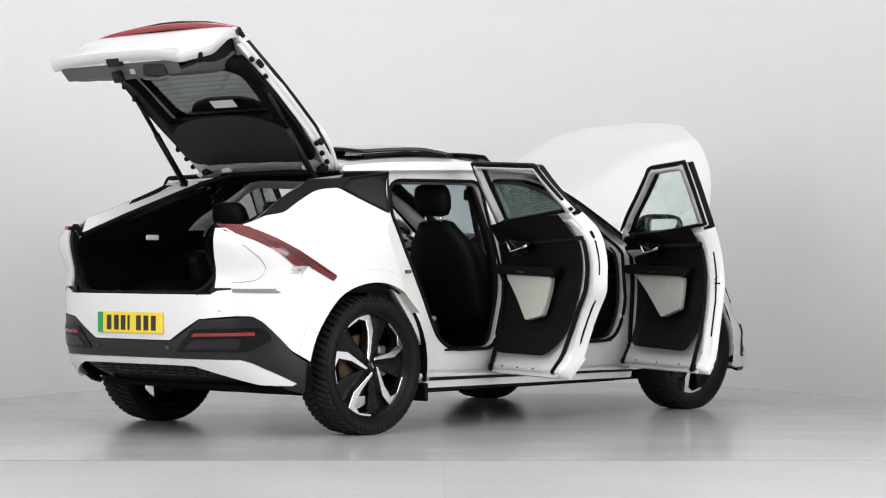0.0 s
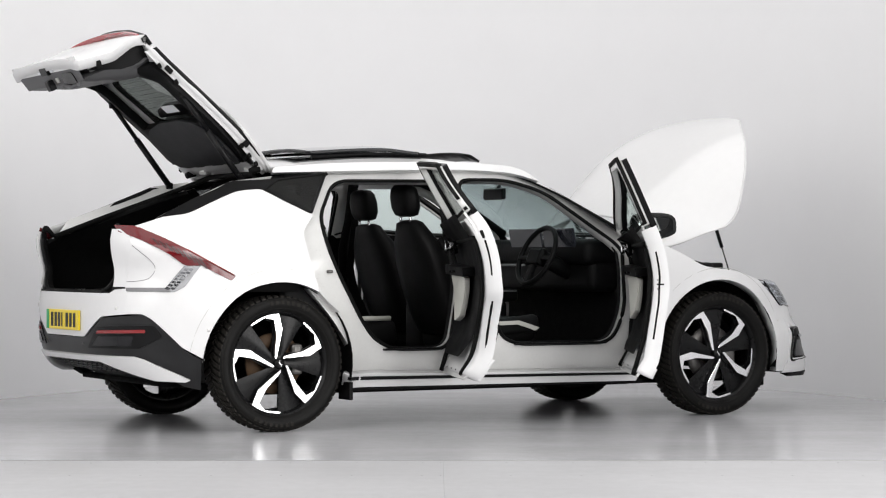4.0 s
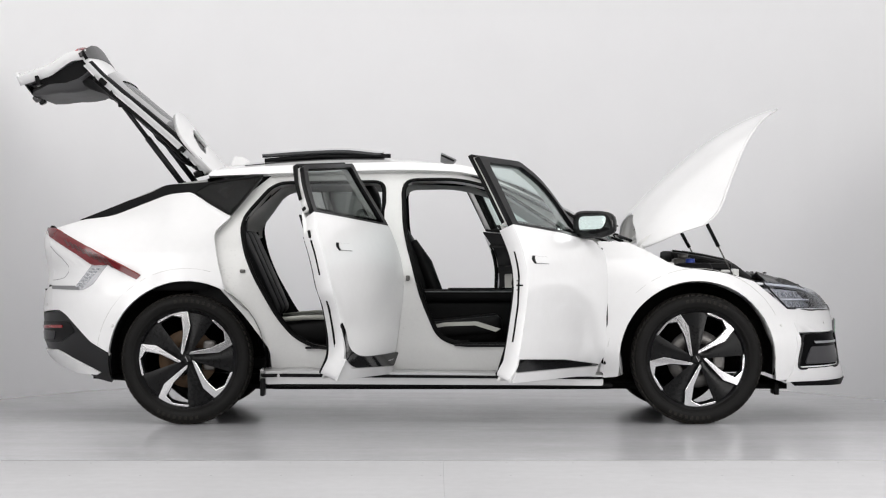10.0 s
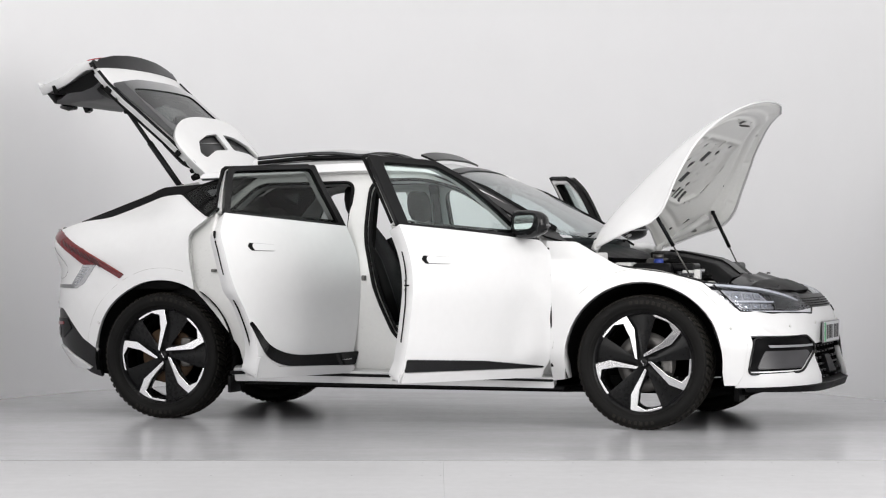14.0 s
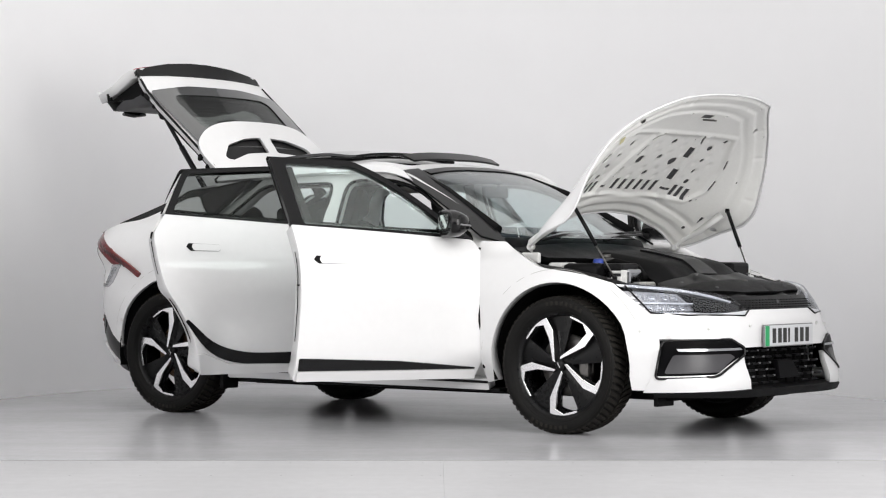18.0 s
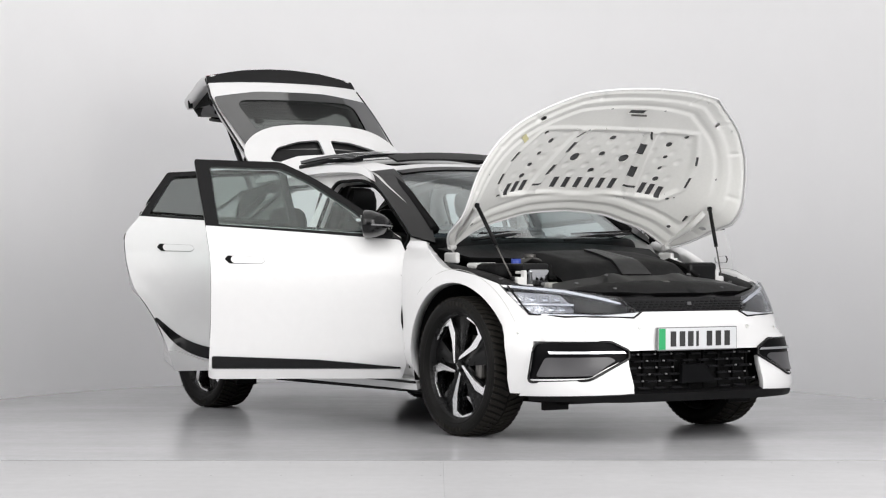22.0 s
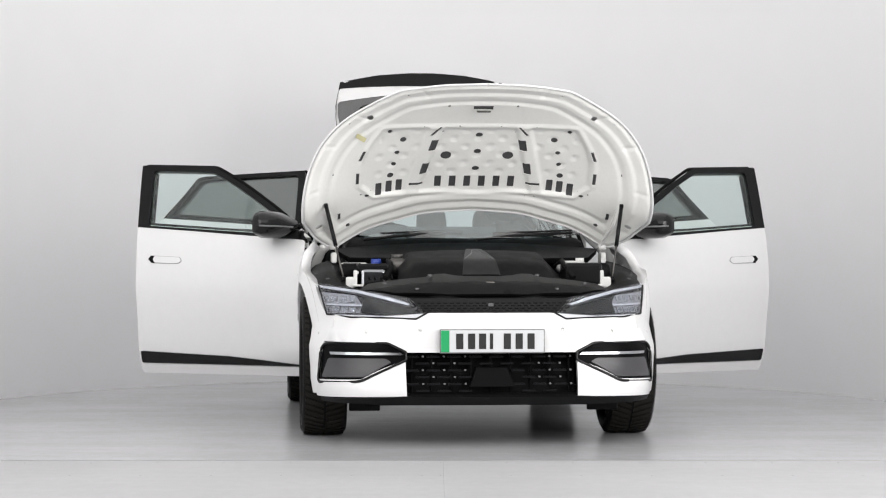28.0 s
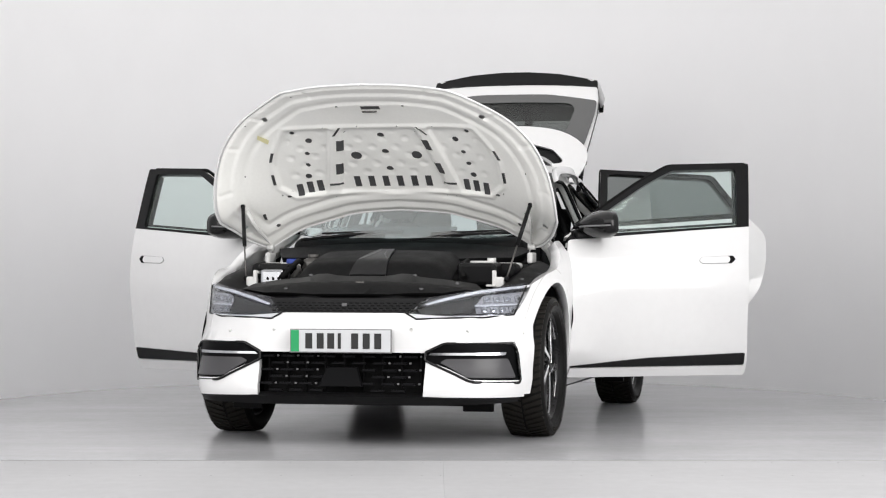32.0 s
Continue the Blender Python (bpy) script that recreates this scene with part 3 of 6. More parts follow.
def wheel(cx):
    turn = -21.0 if cx < 0 else 0.0
    base = Matrix.Translation((cx, -0.815, 0.370))
    XF.append(XF[-1] @ base)
    prof = [(0.282, -0.085), (0.292, -0.105), (0.32, -0.118), (0.345, -0.117), (0.358, -0.108), (0.364, -0.095), (0.365, 0.0), (0.364, 0.095), (0.358, 0.108), (0.345, 0.117), (0.32, 0.118), (0.29, 0.105), (0.282, 0.085)]
    tyre = part("wheel", lathe(prof, 72), TYRE, car, "black all-season tyre on a black and machined alloy wheel")
    bm = bmesh.new()
    n = 62
    for k in range(n):
        for sgn in (-1, 1):
            pts = []
            for y, lag in ((0.006, 0.0), (0.055, 0.55), (0.104, 0.95)):
                a = 2 * math.pi * (k + lag + (0.5 if sgn > 0 else 0)) / n
                pts.append((a, y * sgn))
            wd = 2 * math.pi / n * 0.62
            low, high = [], []
            for a, y in pts:
                ro = 0.3725 if abs(y) < 0.09 else 0.367
                for aa in (a, a + wd):
                    low.append(bm.verts.new((0.360 * math.cos(aa), y, 0.360 * math.sin(aa))))
                    high.append(bm.verts.new((ro * math.cos(aa), y, ro * math.sin(aa))))
            for i in (0, 2):
                bm.faces.new((high[i], high[i + 1], high[i + 3], high[i + 2]))
                bm.faces.new((low[i], high[i], high[i + 2], low[i + 2]))
                bm.faces.new((high[i + 1], low[i + 1], low[i + 3], high[i + 3]))
            bm.faces.new((low[0], low[1], high[1], high[0]))
            bm.faces.new((high[4], high[5], low[5], low[4]))
    bmesh.ops.recalc_face_normals(bm, faces=bm.faces)
    part("tread", bm, TREAD, tyre)
    # raised lettering band on the side wall, as plain bars
    part("sidewall_ring", lathe([(0.3495, -0.1172), (0.3505, -0.1182), (0.3515, -0.1165)], 72), TREAD, tyre)
    part("rim_guard", lathe([(0.296, -0.108), (0.300, -0.1125), (0.305, -0.1122)], 72), TYRE, tyre)
    for a0 in (62, 242):
        for k in range(8):
            a = radians(a0 + k * 5.5)
            part("sidewall_letter", box((0.333 * math.cos(a), -0.1185, 0.333 * math.sin(a)), (0.016, 0.003, 0.020), 0, (0, -math.degrees(a) + 90, 0)), TREAD, tyre)
    barrel = lathe([(0.284, -0.088), (0.272, -0.080), (0.262, -0.05), (0.255, 0.09), (0.284, 0.09)], 64)
    part("rim_barrel", barrel, RIM_BLACK, tyre)
    ring = [Vector((0.270 * math.cos(2 * math.pi * k / 60), 0.270 * math.sin(2 * math.pi * k / 60))) for k in range(60)]
    windows = [rounded([(p[0], p[1]) for p in hook(k, [(-52, 32), (-68, 122), (-100, 186), (-150, 184), (-198, 122)], turn)], 0.012, 3) for k in range(5)]
    part("rim_face", sheet(ring, lambda u, v: face_at(u, v, 0.047 + 0.010 * math.cos(5 * math.atan2(v, u) - 5 * radians(88 + turn))), (0, -1, 0), windows, 0.022, 0.03), RIM_BLACK, tyre, "gloss black five-spoke rim face")
    for k in range(5):
        blade = hook(k, [(-26, 14), (-31, 60), (-44, 168), (-90, 237), (-152, 207), (-215, 130), (-206, 122), (-152, 186), (-104, 194), (-66, 124), (-40, 20)], turn)
        part("spoke_blade", prism(blade, lambda u, v, w: face_at(u, v, w), 0.060, 0.0745, 0.002), SILVER, tyre, "machined silver spoke blade")
    part("hub_cap", lathe([(0.0, -0.092), (0.024, -0.090), (0.029, -0.084), (0.029, -0.06)], 24), RIM_BLACK, tyre)
    logo = join(box((-0.006, -0.0935, 0.010), (0.003, 0.003, 0.012), 0, (0, 20, 0)), box((0, -0.0935, 0), (0.003, 0.003, 0.014), 0, (0, -25, 0)), box((0.006, -0.0935, -0.009), (0.003, 0.003, 0.013), 0, (0, 20, 0)))
    part("cap_badge", logo, SILVER, tyre)
    part("brake_disc", lathe([(0.07, -0.012), (0.165, -0.012), (0.165, 0.012), (0.07, 0.012)], 48, True), RUST if cx < 0 else STEEL, tyre)
    part("disc_hat", lathe([(0.0, -0.045), (0.07, -0.045), (0.075, -0.03), (0.075, 0.02)], 32), RUST, tyre)
    part("brake_caliper", box((0.125, -0.012, 0.02), (0.07, 0.075, 0.17), 0.018), STEEL, tyre, "grey brake caliper")
    part("suspension_knuckle", box((0, 0.06, 0), (0.16, 0.10, 0.16), 0.03), CARPET, tyre)
    XF.pop()


for cx in (1.45, -1.45):
    both(lambda: wheel(cx))


# ---- doors, built closed on the right side and swung open on their hinges ----
def swing(px, py, deg):
    return Matrix.Translation((px, py, 0)) @ Matrix.Rotation(radians(deg), 4, "Z") @ Matrix.Translation((-px, -py, 0))


def rear_side(x, z, inset=0.0):
    """The rear doors' skin: their glass stands straighter than the roof behind it."""
    p = side(x, z, inset)
    p.y += 0.035 * (1 - ease(0.3, 0.8, -x)) * ease(1.1, 1.44, z) - 0.055 * ease(0.3, 1.1, -x) * ease(1.1, 1.4, z)
    return p


def door(name, lower, frame_out, frame_hole, trim, strip, lip, insert, handle_x, handle_z, inner_x, inner_z, label):
    S = rear_side if "rear" in name else side
    lo = rounded(lower, 0.03)
    d = part(name, sheet(lo, S, OUT_R, (), 0.03, 0.085), WHITE, car, label)
    part("inner_frame", sheet(shrink(lo, 0.012), lambda x, z: S(x, z, 0.083), (0, 1, 0), (), 0.07, 0.012), INNER_WHITE, d)
    fo, fh = rounded(frame_out, 0.015), rounded(frame_hole, 0.03)
    part("window_frame", sheet(fo, lambda x, z: S(x, z, -0.001), OUT_R, [fh], 0.05, 0.03), TRIM_BLACK, d, "satin black window surround")
    part("inner_window_frame", sheet(shrink(fo, 0.010), lambda x, z: S(x, z, 0.031), OUT_R, [shrink(fh, 0.003)], 0.05, 0.030), INNER_WHITE, d, "white painted inner window frame")
    part("window_seal", sheet(shrink(fo, 0.002), lambda x, z: S(x, z, 0.066), (0, 1, 0), [shrink(fo, 0.018)], 0.05, 0.02), RUBBER, d)
    part("glass_channel", sheet(shrink(fh, -0.009), lambda x, z: S(x, z, 0.063), (0, 1, 0), [shrink(fh, 0.004)], 0.05, 0.03), RUBBER, d)
    gl = shrink(fh, -0.012)
    part("window", sheet(gl, lambda x, z: S(x, z, 0.014), OUT_R, (), 0.07, 0.004), TINTED if "rear" in name else GLASS, d, "dark tinted side window" if "rear" in name else "clear side window")
    tr = rounded(trim, 0.05)
    part("door_trim", sheet(tr, lambda x, z: S(x, z, 0.097 + 0.03 * (1 - ease(0.0, 0.12, min(z - 0.43, 1.12 - z)))), (0, 1, 0), (), 0.06, 0.0), PLASTIC, d, "black moulded door lining")
    loop = [S(p[0], p[1], 0.10) for p in shrink(lo, 0.045) if p[1] < 1.06]
    part("door_edge_seal", tube(loop, 0.013, 6), RUBBER, d)
    free = [p for p in shrink(lo, 0.006) if p[0] < (-0.10 if name == "front_door" else -0.93) and 0.36 < p[1] < 1.10]
    free.sort(key=lambda p: p[1])
    part("shut_face_seal", tube([S(p[0], p[1], 0.052) for p in free], 0.009, 6), RUBBER, d, "black rubber seal on the shut face")
    part("lower_cladding", sheet(rounded(strip, 0.01), lambda x, z: S(x, z, -0.006), OUT_R, (), 0.07, 0.008), GLOSS_BLACK, d, "gloss black lower door strip")
    part("door_lower_lip", sheet(rounded(lip, 0.008), lambda x, z: S(x, z, -0.014), OUT_R, (), 0.07, 0.015), WHITE, d)
    part("pocket_panel", sheet(rounded(insert, 0.02), lambda x, z: S(x, z, 0.150), (0, 1, 0), (), 0.06, 0.03), CREAM, d, "pale grey padded panel")
    ax0, ax1 = min(p[0] for p in insert), max(p[0] for p in insert)
    az = max(p[1] for p in insert)
    part("armrest", sheet(rounded([(ax0 - 0.06, az - 0.012), (ax1 + 0.14, az), (ax1 + 0.14, az + 0.05), (ax0 - 0.06, az + 0.035)], 0.02), lambda x, z: S(x, z, 0.165), (0, 1, 0), (), 0.06, 0.07), LEATHER, d)
    # outer flush handle
    handle_x -= 0.02
    hp = [(handle_x - 0.084, handle_z + 0.002), (handle_x - 0.074, handle_z + 0.021), (handle_x + 0.088, handle_z + 0.014), (handle_x + 0.103, handle_z - 0.008), (handle_x + 0.082, handle_z - 0.021), (handle_x - 0.070, handle_z - 0.017)]
    part("handle_recess", sheet(rounded([(handle_x - 0.116, handle_z + 0.003), (handle_x - 0.100, handle_z + 0.0235), (handle_x + 0.089, handle_z + 0.0150), (handle_x + 0.105, handle_z - 0.0085), (handle_x + 0.083, handle_z - 0.0235), (handle_x - 0.088, handle_z - 0.0205)], 0.008), lambda x, z: S(x, z, -0.0015), OUT_R, (), 0.05, 0.004), MID_GREY, d)
    # flat black patch for the shade inside the handle's recess, which has no depth here
    part("handle_pocket_shade", sheet(rounded([(handle_x - 0.1155, handle_z + 0.003), (handle_x - 0.100, handle_z + 0.023), (handle_x - 0.070, handle_z + 0.021), (handle_x - 0.080, handle_z + 0.0), (handle_x - 0.066, handle_z - 0.019), (handle_x - 0.090, handle_z - 0.020)], 0.003), lambda x, z: S(x, z, -0.0035), OUT_R, (), 0.05, 0.002), RUBBER, d)
    part("handle", sheet(rounded(hp, 0.008), lambda x, z: S(x, z, -0.006), OUT_R, (), 0.05, 0.008), WHITE, d, "flush white door handle")
    # inner release
    ip = S(inner_x, inner_z, 0.155)
    part("handle_bezel", sheet(rounded([(inner_x - 0.13, inner_z + 0.028), (inner_x + 0.15, inner_z + 0.045), (inner_x + 0.08, inner_z - 0.045), (inner_x - 0.06, inner_z - 0.04)], 0.015), lambda x, z: S(x, z, 0.152), (0, 1, 0), (), 0.05, 0.02), GLOSS_BLACK, d)
    part("inner_handle", tube([ip + Vector((dx, 0.012, dz)) for dx, dz in ((0.135, 0.034), (0.105, 0.0), (0.078, -0.024), (0.03, -0.020), (-0.05, -0.006), (-0.115, 0.010))], [0.006, 0.009, 0.010, 0.009, 0.009, 0.007], 8), CHROME, d, "chrome inner door release")
    # latch slot and screws on the shut face
    ex, ez, lean = (-0.1765, 0.80, 0.0) if name == "front_door" else (-1.216, 0.865, -20.0)
    part("latch", box((ex, -0.885, ez), (0.012, 0.040, 0.009), 0.002, (0, lean, 0), 1), RUBBER, d)
    for dz in (-0.024, 0.024):
        part("screw", box((ex, -0.870, ez + dz), (0.011, 0.007, 0.007), 0.001, (0, lean, 0), 1), STEEL, d)
    for k in range(3):
        px = (0.05 + 0.3 * k) if name == "front_door" else (-0.35 - 0.18 * k)
        part("drain_plug", box(S(px, 0.335, 0.098), (0.014, 0.004, 0.008), 0.001, seg=1), RUBBER, d)
    part("window_switch", box(S(inner_x - 0.02, inner_z - 0.135, 0.172), (0.09, 0.03, 0.012), 0.004), GLOSS_BLACK, d)
    return d


FRONT_LOW = [(-0.195, 0.285, 0.02), (-0.18, 0.6, 0.1), (-0.18, 0.93, 0.1), (-0.21, 1.125, 0.01), (0.86, 1.045, 0.02), (0.90, 0.93, 0.08), (0.912, 0.7, 0.1), (0.905, 0.42, 0.08), (0.87, 0.28, 0.02)]
FRONT_FRAME = [(-0.21, 1.123, 0.0), (-0.275, 1.487, 0.012), (0.205, 1.472, 0.03), (0.378, 1.390, 0.15), (0.63, 1.228, 0.2), (0.868, 1.050, 0.0)]
FRONT_HOLE = [(-0.140, 1.131, 0.01), (-0.192, 1.455, 0.03), (0.195, 1.443, 0.03), (0.362, 1.366, 0.15), (0.60, 1.215, 0.2), (0.735, 1.112, 0.02), (0.715, 1.076, 0.01)]
FRONT_TRIM = [(-0.10, 0.41, 0.12), (-0.105, 0.9, 0.05), (-0.15, 1.122, 0.01), (0.78, 1.052, 0.01), (0.80, 0.95, 0.04), (0.80, 0.42, 0.12)]
REAR_LOW = [(-0.190, 0.285, 0.02), (-0.180, 0.6, 0.1), (-0.19, 0.95, 0.1), (-0.225, 1.13, 0.01), (-1.155, 1.195, 0.01), (-1.255, 1.085, 0.05), (-1.243, 0.91, 0.08), (-1.200, 0.765, 0.04), (-1.10, 0.63, 0.08), (-1.015, 0.46, 0.08), (-0.965, 0.285, 0.03)]
REAR_FRAME = [(-0.225, 1.128, 0.0), (-0.275, 1.483, 0.012), (-0.980, 1.448, 0.02), (-1.157, 1.192, 0.0)]
REAR_HOLE = [(-0.275, 1.144, 0.01), (-0.315, 1.461, 0.03), (-0.955, 1.428, 0.03), (-1.105, 1.200, 0.02)]
REAR_TRIM = [(-0.22, 0.41, 0.12), (-0.22, 0.9, 0.05), (-0.255, 1.132, 0.01), (-1.10, 1.178, 0.01), (-1.16, 1.06, 0.06), (-1.135, 0.88, 0.08), (-1.05, 0.68, 0.1), (-0.93, 0.46, 0.12), (-0.84, 0.41, 0.08)]


def right_doors():
    XF.append(XF[-1] @ swing(0.90, -0.87, 62))
    d = door("front_door", FRONT_LOW, FRONT_FRAME, FRONT_HOLE, FRONT_TRIM, [(-0.175, 0.34), (-0.175, 0.408), (0.40, 0.385), (0.86, 0.342), (0.86, 0.335)], [(-0.178, 0.335), (0.86, 0.33), (0.87, 0.28), (-0.178, 0.282)],
             [(0.06, 0.835), (0.68, 0.85), (0.68, 0.825), (0.30, 0.60), (0.08, 0.65)], 0.03, 0.935, 0.40, 0.995, "white front door standing wide open")
    # door mirror
    rings = []
    for x, y0, y1, z0, z1 in ((0.648, -0.825, -1.050, 1.065, 1.196), (0.66, -0.805, -1.066, 1.052, 1.208), (0.70, -0.80, -1.066, 1.052, 1.207), (0.75, -0.80, -1.05, 1.058, 1.198), (0.80, -0.80, -1.015, 1.07, 1.182), (0.84, -0.80, -0.965, 1.085, 1.16), (0.868, -0.80, -0.90, 1.10, 1.138), (0.876, -0.80, -0.85, 1.11, 1.125)):
        ring = []
        for k in range(20):
            a = 2 * math.pi * (k + 0.5) / 20
            c, q = math.cos(a), math.sin(a)
            ring.append(Vector((0.648 + 0.74 * (x - 0.648) + (0.12 * ((y0 + y1) / 2 + (y1 - y0) / 2 * c + 0.93) if x < 0.68 else 0), (y0 + y1) / 2 + (y1 - y0) / 2 * abs(c) ** 0.55 * (1 if c > 0 else -1), (z0 + z1) / 2 + (z1 - z0) / 2 * abs(q) ** 0.55 * (1 if q > 0 else -1) - 0.05 * ((y0 + y1) / 2 - (y1 - y0) / 2 * c + 0.93) * (x < 0.8) + 0.032 * max(0.0, c) * max(0.0, -q))))
        rings.append(ring)
    part("mirror_housing", loft(rings), GLOSS_BLACK, d, "gloss black door mirror housing")
    part("mirror_arm", box((0.75, -0.80, 1.075), (0.14, 0.10, 0.05), 0.015), TRIM_BLACK, d)
    part("mirror_glass", sheet(rounded([(-0.852, 1.090), (-0.846, 1.176), (-1.032, 1.180), (-1.005, 1.108)], 0.035), lambda y, z: Vector((0.642 + 0.12 * (y + 0.93), y, z)), (-1, 0, 0), (), 0.06, 0.005), MIRROR, d, "mirror glass")
    part("mirror_strip", tube([(0.686, -1.069, 1.125), (0.723, -1.055, 1.123), (0.760, -1.020, 1.122), (0.792, -0.967, 1.12), (0.811, -0.90, 1.118)], 0.005, 6), MID_GREY, d, "grey indicator strip")
    XF.pop()
    XF.append(XF[-1] @ swing(-0.25, -0.925, 68.5))
    door("rear_door", REAR_LOW, REAR_FRAME, REAR_HOLE, REAR_TRIM, [tuple(p) for p in smooth_line([(-0.15, 0.408), (-0.45, 0.40), (-0.70, 0.408), (-0.90, 0.47), (-1.07, 0.60)], 4) + smooth_line([(-1.085, 0.588), (-0.95, 0.435), (-0.76, 0.350), (-0.45, 0.332), (-0.15, 0.33)], 4)], [(-0.15, 0.325), (-0.78, 0.338), (-0.95, 0.40), (-1.0, 0.40), (-0.955, 0.28), (-0.15, 0.282)],
         [(-0.87, 0.84), (-0.36, 0.855), (-0.36, 0.83), (-0.61, 0.60), (-0.79, 0.63)], -0.93, 1.005, -0.575, 1.005, "white rear passenger door standing wide open")
    XF.pop()


both(right_doors)


# ---- bonnet, raised ----
BONNET_UP = Matrix.Translation((1.96, 0.012, 1.86)) @ Matrix.Rotation(radians(-58.8), 4, "Y") @ Matrix.Translation((-2.20, 0, -0.79))


def mirror_line(half):
    return [Vector(p) for p in half] + [Vector((p[0], -p[1])) for p in reversed(half) if abs(p[1]) > 1e-6]


dome_line = spline([1.0, 1.245, 1.427, 1.651, 1.861, 2.042, 2.12, 2.21], [1.168, 1.146, 1.111, 1.042, 0.964, 0.868, 0.815, 0.740])
dome_drop = spline([1.05, 1.18, 1.374, 1.655, 1.908, 2.17], [0.20, 0.22, 0.27, 0.205, 0.17, 0.20])


def dome(x, y, lift=0.0):
    """The bonnet's skin, as it lies closed."""
    return Vector((x, y, dome_line(x) - dome_drop(x) * (abs(y) / 0.9) ** 3.5 + lift))


def bonnet():
    XF.append(BONNET_UP)
    half = smooth_line([(2.213, 0.0), (2.205, 0.17), (2.188, 0.29), (2.155, 0.44)], 4)[:-1]
    half += smooth_line([(2.155, 0.44), (2.045, 0.59), (1.93, 0.73), (1.795, 0.833), (1.68, 0.885), (1.58, 0.912), (1.455, 0.928), (1.335, 0.925)], 4)[:-1]
    half += smooth_line([(1.335, 0.925), (1.25, 0.895), (1.148, 0.85), (1.068, 0.785), (1.04, 0.735)], 4)[:-1]
    half += smooth_line([(1.04, 0.735), (1.085, 0.652), (1.13, 0.555), (1.17, 0.40), (1.21, 0.247), (1.23, 0.0)], 4)
    line = mirror_line([Vector((p[0], p[1] * 1.014)) for p in half])
    b = part("bonnet", sheet(line, dome, (0, 0, 1), (), 0.05, 0.006), WHITE, car, "raised white bonnet")

    def oval(x, y, rx, ry):
        return [Vector((x + rx * math.cos(a), y + ry * math.sin(a))) for a in [2 * math.pi * k / 12 for k in range(12)]]

    def slot(x0, x1, y0, y1, lean=0.0):
        return [Vector(p) for p in ((x0, y0), (x0, y1), (x1, y1 + lean), (x1, y0 + lean))]

    holes = []
    for s in (-1, 1):
        for k, (x, y) in enumerate(((1.761, 0.406), (1.669, 0.434), (1.584, 0.448), (1.504, 0.462))):
            holes.append(oval(x, s * y, 0.018 if k in (0, 3) else 0.014, 0.018 if k in (0, 3) else 0.014))
        for y in (0.04, 0.12, 0.20):
            holes.append(slot(1.409, 1.487, s * y - 0.018, s * y + 0.018))
        for y, o in ((0.412, 0.004), (0.467, 0.0), (0.523, -0.010)):
            holes.append(rounded([tuple(p) for p in slot(1.388 + o, 1.465 + o, s * y - 0.017, s * y + 0.017)], 0.004, 2))
        holes.append(slot(1.428, 1.446, s * 0.320 - 0.038, s * 0.320 + 0.038))
        holes.append(slot(1.507, 1.588, s * 0.286 - 0.020, s * 0.286 + 0.020, -s * 0.014))
        holes.append(slot(1.680, 1.760, s * 0.248 - 0.020, s * 0.248 + 0.020, -s * 0.016))
        holes.append(slot(1.795, 1.862, s * 0.258 - 0.008, s * 0.258 + 0.008, -s * 0.050))
        holes.append(slot(1.640, 1.705, s * 0.634 - 0.009, s * 0.634 + 0.009, -s * 0.024))
        holes.append(slot(1.480, 1.555, s * 0.642 - 0.009, s * 0.642 + 0.009))
        holes.append(slot(1.250, 1.30, s * 0.735 - 0.008, s * 0.735 + 0.008))
        holes.append(oval(1.951, s * 0.592, 0.016, 0.017))
        holes.append(oval(1.828, s * 0.480, 0.013, 0.013))
        holes.append(oval(1.385, s * 0.585, 0.011, 0.013))
        holes.append(oval(1.194, s * 0.683, 0.012, 0.012))
        holes.append(oval(2.03, s * 0.180, 0.008, 0.008))
        holes.append(oval(1.24, s * 0.845, 0.014, 0.017))
        holes.append(oval(1.640, s * 0.168, 0.030, 0.030))
        for x, y in ((1.865, 0.30), (1.87, 0.11), (2.12, 0.40), (1.92, 0.70), (1.40, 0.62)):
            holes.append(oval(x, s * y, 0.005, 0.005))
    for x in (1.792, 1.669, 1.541):
        holes.append(oval(x, 0.0, 0.019, 0.020))
    holes.append(slot(2.0, 2.032, -0.052, 0.052))
    dents = [(1.52 + 0.062 * i, 0.066 * j) for i in range(6) for j in range(-8, 9) if (i + j) % 2 == 0]

    edge_a = np.array([tuple(p) for p in line])
    edge_d = np.roll(edge_a, -1, 0) - edge_a

    def rim_distance(x, y):
        r = np.array((x, y)) - edge_a
        k = np.clip((r * edge_d).sum(1) / (edge_d**2).sum(1), 0, 1)[:, None]
        return float(np.sqrt(((r - edge_d * k) ** 2).sum(1)).min())

    def inner(x, y):
        """The pressing: a flange, two stepped bands and a dimpled middle field."""
        a = abs(y)
        e = rim_distance(x, y)
        d = 0.012 + 0.012 * ease(0.014, 0.026, e) + 0.012 * ease(0.072, 0.094, e) - 0.007 * ease(0.122, 0.140, e)
        d += 0.010 * ease(0.146, 0.168, e)
        reach = 0.655 - 0.75 * max(0, x - 1.60) ** 1.4 - 0.9 * max(0, 1.46 - x)
        m = min(x - 1.345, 1.885 - x, reach - a)
        if m > 0:
            d += 0.007 * ease(0.0, 0.014, m) - 0.016 * ease(0.026, 0.046, m)
            rib = abs(a - (0.375 - 0.235 * (x - 1.38)) + 0.03)
            d += 0.013 * (1 - ease(0.030, 0.044, rib)) * ease(0.02, 0.04, m)
            if rib > 0.05 and m > 0.06:
                for dx, dy in dents:
                    q = (x - dx) ** 2 + (y - dy) ** 2
                    if q < 0.0006:
                        d -= 0.006 * (1 - q / 0.0006)
                        break
        turn = math.atan2(y, x - 1.45)
